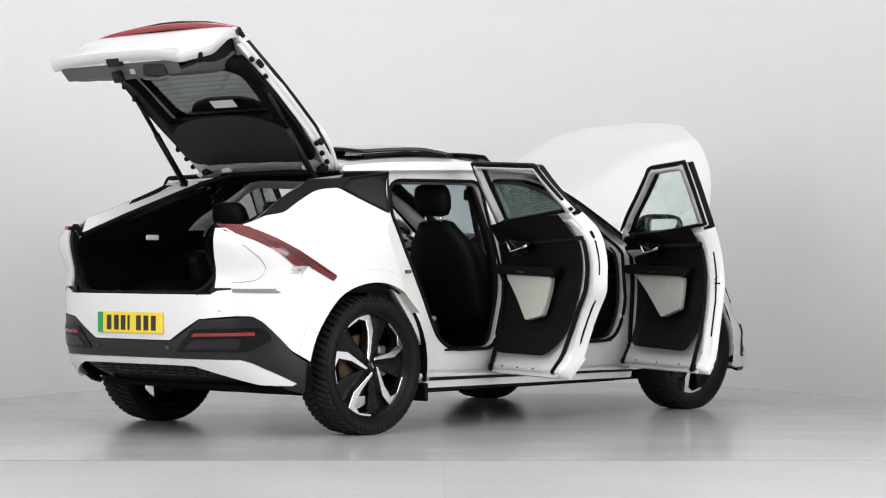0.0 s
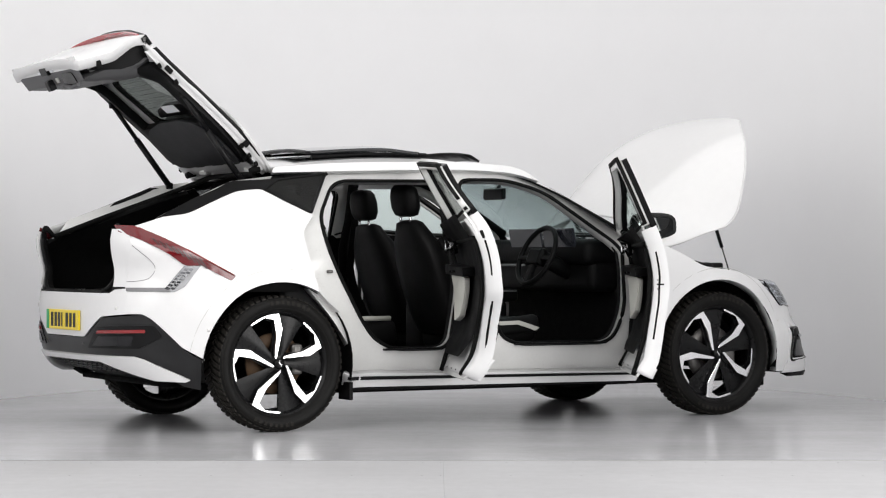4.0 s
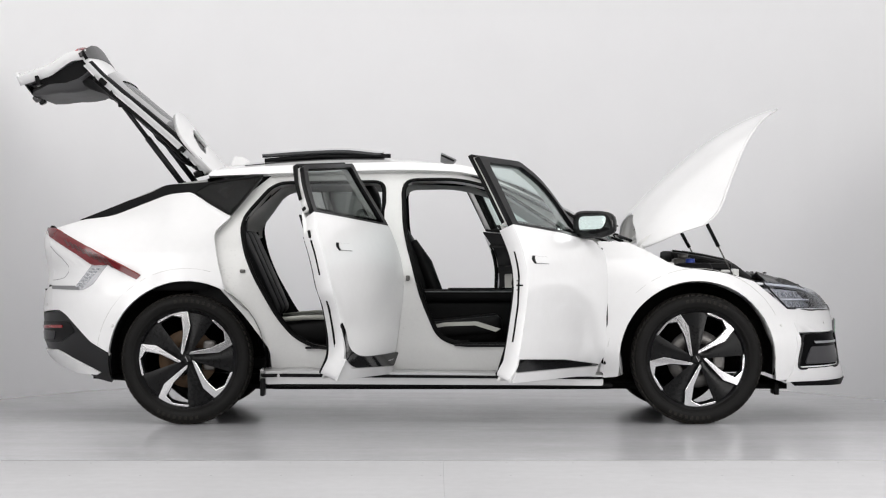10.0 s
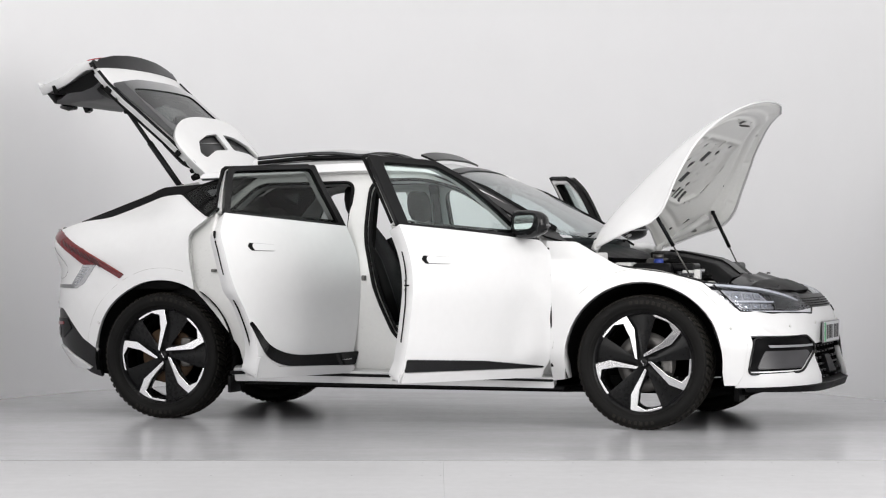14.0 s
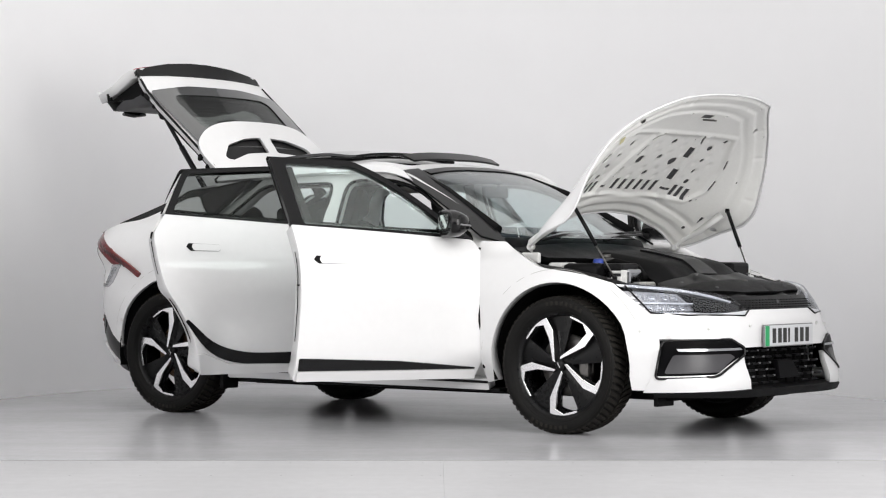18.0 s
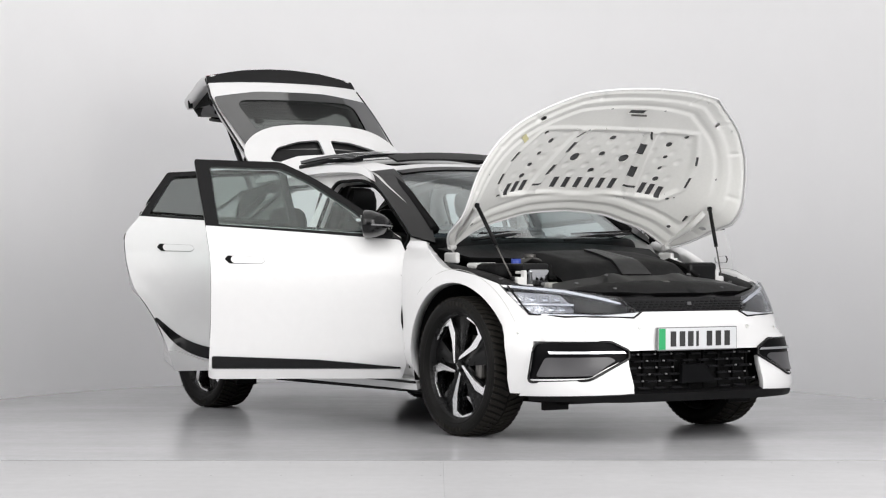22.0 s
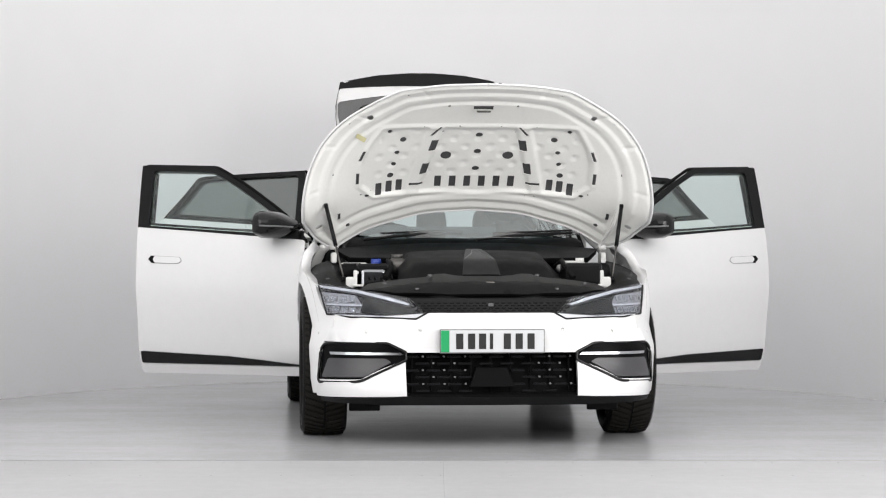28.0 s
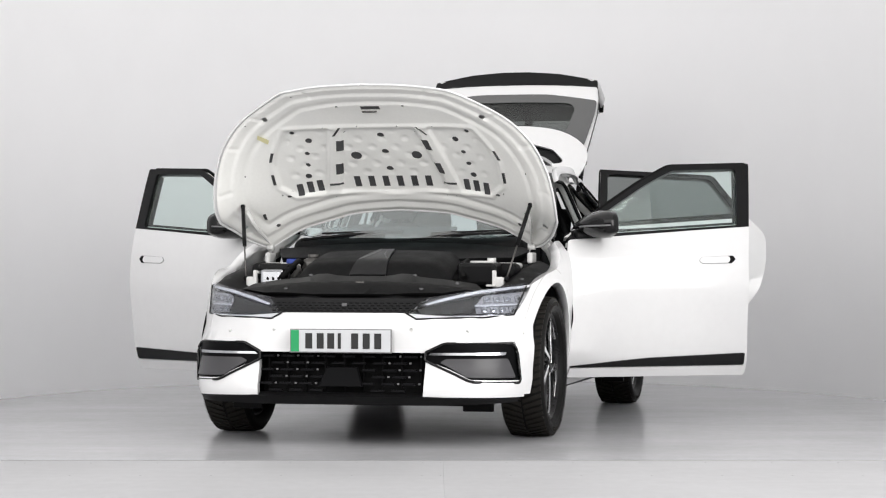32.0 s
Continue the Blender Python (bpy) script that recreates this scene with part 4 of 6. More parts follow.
        for k in (-5.2, -4.2, -3.3, -2.5, -1.2, 1.2, 2.5, 3.3, 4.2, 5.2):
            if 0.02 < e < 0.085:
                d -= 0.006 * (1 - ease(0.003, 0.010, abs(turn - 0.36 * k) * 0.6))
        return dome(x, y, -max(d, 0.0105))

    def backing(x, y):
        v = inner(x, y)
        v.z = min(v.z + 0.007, dome(x, y, -0.0078).z)
        return v

    P = [Vector((1.60 + (p.x - 1.60) * 0.987, p.y * 0.987)) for p in line]
    # added dark sheet: makes the holes read as shaded, the real gap being too shallow
    part("bonnet_gap_shade", sheet([Vector((1.60 + (p.x - 1.60) * 0.86, p.y * 0.86)) for p in line], backing, (0, 0, -1), (), 0.03, 0.001), GREY_PLASTIC, b, "dark sheet painting the shade between the skins")
    part("inner_panel", sheet(P, inner, (0, 0, -1), holes, 0.0125, 0.004), BONNET_WHITE_LIT, b, "pressed white inner bonnet panel with cut-outs")
    part("bonnet_edge", tube([dome(p.x, p.y, -0.008) for p in line] + [dome(line[0].x, line[0].y, -0.008)], 0.006, 6), WHITE, b)
    c = dome(2.016, 0, -0.06)
    part("bonnet_striker", tube([c + Vector((-0.02, -0.03, 0.02)), c + Vector((0, -0.03, -0.02)), c + Vector((0.0, 0.03, -0.02)), c + Vector((-0.02, 0.03, 0.02))], 0.006, 6), STEEL, b)
    part("sticker", sheet([(1.815, -0.665), (1.845, -0.655), (1.800, -0.605), (1.772, -0.617)], lambda x, y: inner(x, y) - Vector((0, 0, 0.0052)), (0, 0, -1), (), 0.05, 0.001), STICKER, b, "small faded yellow sticker")
    XF.pop()


bonnet()


def bonnet_gear():
    top, foot = Vector((1.474, -0.800, 1.224)), Vector((1.68, -0.715, 0.835))
    mid = top.lerp(foot, 0.55)
    strut = part("bonnet_strut", tube([top, mid], 0.011, 10), TRIM_BLACK, car, "black gas strut with a steel rod")
    part("strut_rod", tube([mid, foot], 0.0045, 8), STEEL, strut)
    for c in (top, foot):
        part("ball_joint", box(c, (0.024, 0.022, 0.026), 0.006), TRIM_BLACK, strut)
    part("strut_bracket", box(foot + Vector((0.0, 0.035, -0.02)), (0.07, 0.05, 0.06), 0.01), INNER_WHITE, car)
    # hinge: foot on the wing, a bent arm up the inside of the skin
    arm = [Vector((1.13, -0.735, 0.985)), Vector((1.15, -0.745, 1.03)), Vector((1.20, -0.755, 1.06)), Vector((1.30, -0.775, 1.105)), Vector((1.44, -0.79, 1.20))]
    part("bonnet_hinge", join(loft([[p + Vector((0.018, 0, -0.012)), p + Vector((-0.018, 0, 0.012)), p + Vector((-0.018, 0.007, 0.012)), p + Vector((0.018, 0.007, -0.012))] for p in arm]), box((1.15, -0.745, 0.945), (0.12, 0.03, 0.06), 0.01), tube([(1.15, -0.765, 1.005), (1.15, -0.725, 1.005)], 0.016, 10)), INNER_WHITE, car, "white painted bonnet hinge")


both(bonnet_gear)

# ---- tailgate, raised ----
HX, HZ = -1.315, 1.466
TAILGATE_UP = Matrix.Translation((HX, 0, HZ)) @ Matrix.Rotation(radians(63.0), 4, "Y") @ Matrix.Translation((-HX, 0, -HZ))
hatch_line = spline([-2.34, -2.25, -2.15, -2.0, -1.8, -1.6, -1.4, -1.28], [1.118, 1.128, 1.158, 1.218, 1.303, 1.383, 1.45, 1.482])


def hatch(x, y, lift=0.0):
    return Vector((x, y, hatch_line(x) - 0.045 * (abs(y) / 0.58) ** 2.4 + lift))


def sym(half):
    """Closes an outline given for y below zero."""
    return [Vector(p) for p in half] + [Vector((p[0], -p[1])) for p in reversed(half)]


def curved(half, r):
    return rounded([tuple(p) for p in sym(half)], r)


def tailgate():
    XF.append(TAILGATE_UP)
    frame_line = sym([(-1.30, -0.52), (-1.36, -0.555), (-1.60, -0.585), (-1.90, -0.60), (-2.10, -0.59), (-2.19, -0.575), (-2.24, -0.555), (-2.285, -0.2)])
    hole = curved([(-1.50, -0.46), (-2.03, -0.50), (-2.07, -0.25)], 0.06)
    t = part("tailgate", sheet(frame_line, hatch, (0, 0, 1), [hole], 0.06, 0.03), WHITE, car, "raised white tailgate")
    part("rear_window", sheet(curved([(-1.56, -0.535), (-2.07, -0.575), (-2.11, -0.25)], 0.03), lambda x, y: hatch(x, y, 0.006), (0, 0, 1), (), 0.07, 0.005), REAR_TINT, t, "dark heated rear window")
    part("window_border", sheet(curved([(-1.55, -0.55), (-1.7, -0.568), (-1.95, -0.588), (-2.085, -0.583), (-2.125, -0.25)], 0.03), lambda x, y: hatch(x, y, 0.013), (0, 0, 1), [curved([(-1.70, -0.42), (-2.04, -0.455)], 0.09)], 0.06, 0.002), GLASS_BORDER, t, "black border of the rear window")

    # inner side: white flanges round the edge, a deep black lining round the window
    def wall(line, d0, d1, pull):
        rows = []
        for d, k in ((d0, 0.0), ((d0 + d1) / 2, pull * 0.4), (d1, pull)):
            rows.append([hatch(x, y * (1 - k), -d) for x, y in line])
        return loft(rows, False)

    for s in (-1, 1):
        rim = [(x, s * y) for x, y in ((-1.32, 0.535), (-1.40, 0.562), (-1.60, 0.583), (-1.80, 0.593), (-1.95, 0.597), (-2.10, 0.588), (-2.20, 0.57))]
        part("side_flange", wall(rim, 0.0, 0.056, 0.05), WHITE, t, "white painted tailgate flange")
        part("edge_trim", loft([[hatch(x, y * 1.006, 0.012) for x, y in rim[1:]], [hatch(x, y * 1.012, -0.004) for x, y in rim[1:]], [hatch(x, y * 0.99, -0.016) for x, y in rim[1:]]], False), TRIM_BLACK, t, "black edge trim of the rear window")
        part("flange_shelf", sheet([(x, y * q) for q, ln in ((0.957, rim), (0.90, rim[::-1])) for x, y in ln], lambda x, y: hatch(x, y, -0.054), (0, 0, -1), (), 0.06, 0.006), WHITE, t)
        for x in (-1.37, -1.43, -1.50, -1.98, -2.10):
            y = s * (0.545 + 0.03 * ease(-1.35, -1.6, x))
            part("frame_plug", tube([hatch(x, y, -0.050), hatch(x, y, -0.064)], [0.016, 0.012], 12), RUBBER, t)
        part("side_clip", box(hatch(-2.06, s * 0.588, -0.035), (0.05, 0.02, 0.028), 0.006, (0, -22, 0)), RUBBER, t)
        part("side_clip", box(hatch(-1.50, s * 0.578, -0.03), (0.035, 0.02, 0.03), 0.006, (0, -20, 0)), RUBBER, t)
    part("base_flange", loft([[hatch(-1.305, y, 0.0) for y in (-0.52, -0.25, 0, 0.25, 0.52)], [hatch(-1.33, y, -0.07) for y in (-0.51, -0.25, 0, 0.25, 0.51)], [hatch(-1.40, y, -0.085) for y in (-0.50, -0.25, 0, 0.25, 0.50)]], False), WHITE, t, "white painted lower frame edge")
    for y in (-0.36, 0.30):
        part("gate_hinge", join(box(hatch(-1.335, y, -0.05), (0.03, 0.07, 0.06), 0.006), box(hatch(-1.31, y, -0.02), (0.05, 0.05, 0.02), 0.006)), INNER_WHITE, t)
    for y in (-0.50, 0.44):
        part("rubber_stop", tube([hatch(-1.335, y, -0.05), hatch(-1.34, y, -0.105)], [0.024, 0.018], 12), RUBBER, t)

    def lining(x, y):
        a = abs(y)
        return hatch(x, y, -0.080 - 0.030 * (1 - ease(0.44, 0.54, a)) * ease(-1.36, -1.48, x) - 0.05 * ease(-1.98, -2.10, x) * (1 - ease(0.46, 0.55, a)))

    part("tailgate_lining", sheet(curved([(-1.375, -0.44), (-1.44, -0.515), (-1.65, -0.545), (-1.9, -0.555), (-2.13, -0.54)], 0.05), lining, (0, 0, -1), [curved([(-1.70, -0.38), (-1.70, -0.43), (-2.05, -0.455), (-2.085, -0.36)], 0.06)], 0.04, 0.05), PLASTIC, t, "black lining round the rear window")
    part("upper_trim", sheet(curved([(-1.385, -0.40), (-1.45, -0.475), (-1.62, -0.47), (-1.69, -0.36), (-1.73, -0.15)], 0.05), lambda x, y: lining(x, y) - Vector((0, 0, 0.012)), (0, 0, -1), (), 0.05, 0.012), SOFT_GREY, t, "dark grey soft trim panel")
    part("brake_light_cover", sheet(curved([(-1.735, -0.30), (-1.79, -0.24), (-1.815, -0.12)], 0.03), lambda x, y: hatch(x, y, -0.03), (0, 0, -1), (), 0.05, 0.02), TRIM_BLACK, t)
    part("paper_tag", box((-1.80, -0.06, hatch_line(-1.80) - 0.075), (0.055, 0.185, 0.003), 0, (0, -22, 0)), PAPER, t, "small white paper label")
    for k in range(10):
        x = -1.74 - 0.032 * k
        part("heating_line", tube([hatch(x, y, 0.002) for y in (-0.5, -0.25, 0, 0.25, 0.5)], 0.0009, 4, False), GREY_PLASTIC, t)
    # lower body panel with its grey lining box
    low = rounded([(-0.53, 0.665), (-0.58, 0.84), (-0.55, 1.10), (0.55, 1.10), (0.58, 0.84), (0.53, 0.665)], 0.03)
    part("lower_panel", sheet(low, lambda y, z: tail(y, z, 0.030 * ease(0.98, 1.10, z)), (-1, 0, 0), (), 0.05, 0.055), WHITE, t, "white lower tailgate panel")
    part("lower_flange", sheet([(-2.345, -0.52), (-2.28, -0.53), (-2.28, 0.53), (-2.345, 0.52)], lambda x, y: Vector((x, y, 0.675 + 0.03 * ease(-2.30, -2.2, x))), (0, 0, -1), (), 0.05, 0.008), WHITE, t, "white inner edge of the tailgate")
    depth = spline([0.69, 0.76, 0.82, 0.92, 1.0, 1.08], [-2.20, -2.165, -2.145, -2.10, -2.08, -2.09])
    part("lower_trim", sheet(rounded([(-0.50, 1.075), (-0.475, 0.80), (-0.44, 0.69), (0.44, 0.69), (0.475, 0.80), (0.50, 1.075)], 0.03), lambda y, z: Vector((depth(z) - 0.07 * ease(0.42, 0.50, abs(y)), y, z)), (1, 0, 0), (), 0.03, 0.03), GREY_PLASTIC, t, "grey lower tailgate lining")
    for q in (-1, 1):
        part("lower_trim_side", loft([[Vector((depth(z) - 0.06, q * 0.485, z)) for z in (0.71, 0.80, 0.9, 1.0, 1.07)], [Vector((-2.245, q * 0.495, z)) for z in (0.71, 0.80, 0.9, 1.0, 1.07)]], False), PLASTIC, t)
    part("trim_floor", loft([[Vector((-2.197, y, 0.694)) for y in (-0.46, 0, 0.46)], [Vector((-2.285, y, 0.680)) for y in (-0.48, 0, 0.48)]], False), GREY_PLASTIC, t)
    part("latch", join(box((-2.295, 0.0, 0.672), (0.05, 0.11, 0.025), 0.006), box((-2.21, 0.02, 0.675), (0.06, 0.06, 0.04), 0.008)), TRIM_BLACK, t, "black tailgate latch")
    for y in (-0.10, 0.10):
        part("plate_lamp", box((-2.30, y, 0.674), (0.035, 0.04, 0.012), 0.004), PAPER, t)
    part("release_button", box((-2.23, -0.10, 0.683), (0.03, 0.035, 0.012), 0.004), RESERVOIR, t)
    cup = part("pull_cup", sheet(rounded([(-2.26, -0.36), (-2.265, -0.20), (-2.20, -0.17), (-2.18, -0.22), (-2.19, -0.36)], 0.02), lambda x, y: Vector((x, y, 0.680 + 0.09 * (x + 2.26))), (0, 0, -1), (), 0.03, 0.006), GLOSS_BLACK, t, "gloss black pull handle")
    part("handle_bar", tube([(-2.185, -0.37, 0.686), (-2.178, -0.27, 0.680), (-2.19, -0.17, 0.686)], 0.011, 8), GREY_PLASTIC, cup)
    for s in (-1, 1):
        part("rubber_stop", tube([(-2.27, s * 0.545, 0.78), (-2.22, s * 0.545, 0.77)], 0.016, 8), RUBBER, t)
    # ducktail: red lamp strip on its rear face, black deck above it
    strip = [(-0.545, 1.042), (-0.545, 1.056), (-0.3, 1.080), (0, 1.093), (0.3, 1.080), (0.545, 1.056), (0.545, 1.042), (0.3, 1.070), (0, 1.084), (-0.3, 1.070)]
    part("light_bar", sheet(strip, lambda y, z: tail(y, z, -0.012 + 0.10 * abs(y) ** 2.2), (-1, 0, 0), (), 0.05, 0.03), RED_BAR, t, "red tail light bar")
    duck = sym([(-2.225, -0.572), (-2.280, -0.562), (-2.320, -0.3), (-2.334, -0.08)])
    part("ducktail_spoiler", sheet(duck, lambda x, y: hatch(x, y, 0.004 + 0.004 * ease(2.18, 2.30, -x)), (0, 0, 1), (), 0.05, 0.02), TRIM_BLACK, t, "black ducktail deck")
    for s in (-1, 1):
        part("lamp_end", box((-2.262, s * 0.556, 1.072), (0.030, 0.012, 0.035), 0.005), GLOSS_BLACK, t)
    # roof spoiler with two slots
    edge = smooth_line([(-1.29, -0.535), (-1.45, -0.592), (-1.57, -0.588), (-1.66, -0.51), (-1.72, -0.38), (-1.745, -0.2), (-1.75, 0.0)], 4)
    slot = [Vector(p) for p in [(-1.495, -0.04), (-1.48, -0.25), (-1.425, -0.42), (-1.465, -0.45), (-1.555, -0.37), (-1.605, -0.20), (-1.62, -0.045)]]
    slots = [rounded([tuple(p) for p in slot], 0.02), rounded([(p.x, -p.y) for p in slot], 0.02)]
    spl = spline([-1.76, -1.6, -1.45, -1.29], [1.395, 1.425, 1.458, 1.488])
    part("roof_spoiler", sheet(sym(edge[:-1]), lambda x, y: Vector((x, y, spl(x) - 0.055 * (abs(y) / 0.58) ** 3.0)), (0, 0, 1), slots, 0.045, 0.018), WHITE, t, "white winged roof spoiler with two slots")
    for s in (-1, 1):
        part("spoiler_channel", sheet(shrink([(p.x, s * p.y) for p in slots[0]], -0.012), lambda x, y: Vector((x, y, spl(x) - 0.055 * (abs(y) / 0.58) ** 3.0 - 0.024)), (0, 0, 1), (), 0.04, 0.004), TRIM_BLACK, t, "dark channel under the spoiler slot")
    XF.pop()


tailgate()


def tailgate_gear():
    top, foot = Vector((-1.868, -0.534, 1.842)), Vector((-1.51, -0.532, 1.373))
    mid = top.lerp(foot, 0.42)
    strut = part("tailgate_strut", join(tube([top, mid], 0.013, 10), tube([mid, foot], 0.018, 10)), TRIM_BLACK, car, "black powered tailgate strut")
    for c in (top, foot):
        part("ball_joint", box(c, (0.04, 0.03, 0.038), 0.008), RUBBER, strut)
    part("tailgate_hinge", tube([(-1.30, -0.36, 1.425), (-1.33, -0.36, 1.455), (-1.36, -0.36, 1.48)], 0.014, 6), INNER_WHITE, car)


both(tailgate_gear)


# ---- rear end ----
def edge_y(x, z):
    return half_width(x, z)


def rear_end():
    XE = -2.245

    def wrap(z):
        return -edge_y(XE, z)

    upper = [(wrap(0.645), 0.645), (wrap(0.78), 0.78), (-0.66, 0.78), (-0.60, 0.775), (-0.56, 0.755), (0.56, 0.755), (0.60, 0.775), (0.66, 0.78), (-wrap(0.78), 0.78), (-wrap(0.645), 0.645), (0.5, 0.628), (0.30, 0.515), (-0.30, 0.515), (-0.5, 0.628)]
    part("rear_bumper", sheet(upper, tail, (-1, 0, 0), (), 0.06, 0.015), WHITE, car, "white rear bumper")
    K = 0.0125

    def stern(u, z, inset=0.0):
        """The tail, by the angle round it."""
        w, n, ln = width_at(z), tail_power(z), tail_at(z) - 1.3
        q, sg = radians(abs(u) / K), (1 if u > 0 else -1)
        c, sn = max(math.cos(q), 1e-6), math.sin(q)
        nv = Vector((-(c ** (2 - 2 / n)) / ln, sg * sn ** (2 - 2 / n) / w, 0)).normalized()
        return Vector((-1.3 - ln * c ** (2 / n), sg * w * sn ** (2 / n), z)) - nv * inset

    def by_y(y, z):
        return (math.degrees(math.asin((y / width_at(z)) ** (tail_power(z) / 2))) * K, z)

    def by_x(x, z):
        return (math.degrees(math.acos(((x - 1.3) / (tail_at(z) - 1.3)) ** (tail_power(z) / 2))) * K, z)

    def whole(half):
        return [Vector((-u, z)) for u, z in half] + [Vector((u, z)) for u, z in reversed(half)]

    def around(v):
        return Vector((v.x + 1.0, v.y, 0)).normalized()

    dark = whole([by_y(0.30, 0.509), by_y(0.5, 0.622), by_y(0.74, 0.640), by_x(2.19, 0.640), by_x(2.15, 0.617), by_x(2.07, 0.535), by_x(2.0, 0.46), by_x(1.94, 0.42), by_x(1.885, 0.395), by_x(1.885, 0.235), by_x(1.97, 0.255), by_x(2.05, 0.30), by_x(2.17, 0.392), by_y(0.6, 0.404), by_y(0.3, 0.40)])
    part("bumper_cladding", sheet(dark, lambda u, z: stern(u, z, 0.005), around, (), 0.04, 0.02), CLADDING, car, "dark grey lower rear bumper")
    lip = whole([by_y(0.3, 0.412), by_y(0.7, 0.412), by_x(2.17, 0.396), by_x(2.05, 0.338), by_x(1.945, 0.289), by_x(1.965, 0.278), by_x(2.10, 0.285), by_y(0.66, 0.310), by_y(0.56, 0.345), by_y(0.44, 0.382), by_y(0.3, 0.384)])
    part("bumper_lip", sheet(lip, lambda u, z: stern(u, z, -0.008), around, (), 0.04, 0.03), WHITE, car, "white rear bumper lip")
    part("diffuser", sheet([(-0.46, 0.395), (0.46, 0.395), (0.70, 0.305), (0.64, 0.26), (-0.64, 0.26), (-0.70, 0.305)], lambda y, z: tail(y, z, 0.03 + 1.6 * (0.395 - z)), (-1, 0, -0.4), (), 0.06, 0.02), PLASTIC, car, "black rear diffuser")
    for r in range(4):
        for k in range(13):
            y = -0.46 + 0.074 * k + (0.037 if r % 2 else 0)
            c = tail(y, 0.378 - 0.018 * r, 0.030 + 0.028 * r)
            part("diffuser_rib", box(c, (0.016, 0.060, 0.007), 0.002, seg=1), CLADDING, car)
    # number plate with plain bars
    pl = part("rear_number_plate", box((-2.360, 0.0, 0.602), (0.012, 0.520, 0.111), 0.003), PLATE_YELLOW, car, "yellow rear number plate with dark bars")
    part("green_flash", box((-2.3668, 0.238, 0.602), (0.002, 0.042, 0.108), 0), PLATE_GREEN, pl)
    for k, y in enumerate((0.165, 0.105, 0.05, 0.005, -0.075, -0.135, -0.195)):
        part("plate_bar", box((-2.3672, y, 0.602), (0.002, 0.036 if k != 3 else 0.016, 0.078), 0), INK, pl)
    # boot: sides, floor, lid frame
    part("boot_lining", box((-1.70, 0, 0.735), (1.16, 1.16, 0.03), 0.005), CARPET, car, "black carpeted boot")
    ring = rounded([(-0.60, 1.12, 0.03), (-0.585, 0.86, 0.12), (-0.48, 0.757, 0.1), (0.48, 0.757, 0.1), (0.585, 0.86, 0.12), (0.60, 1.12, 0.03)], 0.05)
    pts = [tail(p[0], p[1], 0.035) for p in ring]
    side_up = [(-2.2, -0.595, 1.07), (-1.9, -0.57, 1.185), (-1.6, -0.535, 1.295), (-1.40, -0.48, 1.375), (-1.34, -0.3, 1.42), (-1.34, 0.3, 1.42), (-1.40, 0.48, 1.375), (-1.6, 0.535, 1.295), (-1.9, 0.57, 1.185), (-2.2, 0.595, 1.07)]
    loop = [Vector(p) for p in side_up] + [p for p in reversed(pts)]
    part("boot_seal", tube(loop + [loop[0]], 0.016, 6), RUBBER, car, "black boot seal")
    part("load_cover", sheet(rounded([(-1.40, -0.50), (-1.40, 0.50), (-2.05, 0.53), (-2.05, -0.53)], 0.04), lambda x, y: Vector((x, y, 0.765 + 0.006 * math.sin(9 * x) * math.sin(7 * y))), (0, 0, 1), (), 0.08, 0.012), PLASTIC, car, "black ribbed boot mat")
    part("boot_lamp", box((-1.72, 0.565, 1.06), (0.09, 0.012, 0.03), 0.01), PAPER, car, "small pale boot lamp")
    part("boot_sill", sheet(rounded([(-2.32, -0.5), (-2.24, -0.52), (-2.24, 0.52), (-2.32, 0.5)], 0.02), lambda x, y: Vector((x, y, 0.765)), (0, 0, 1), (), 0.06, 0.03), PLASTIC, car)


rear_end()


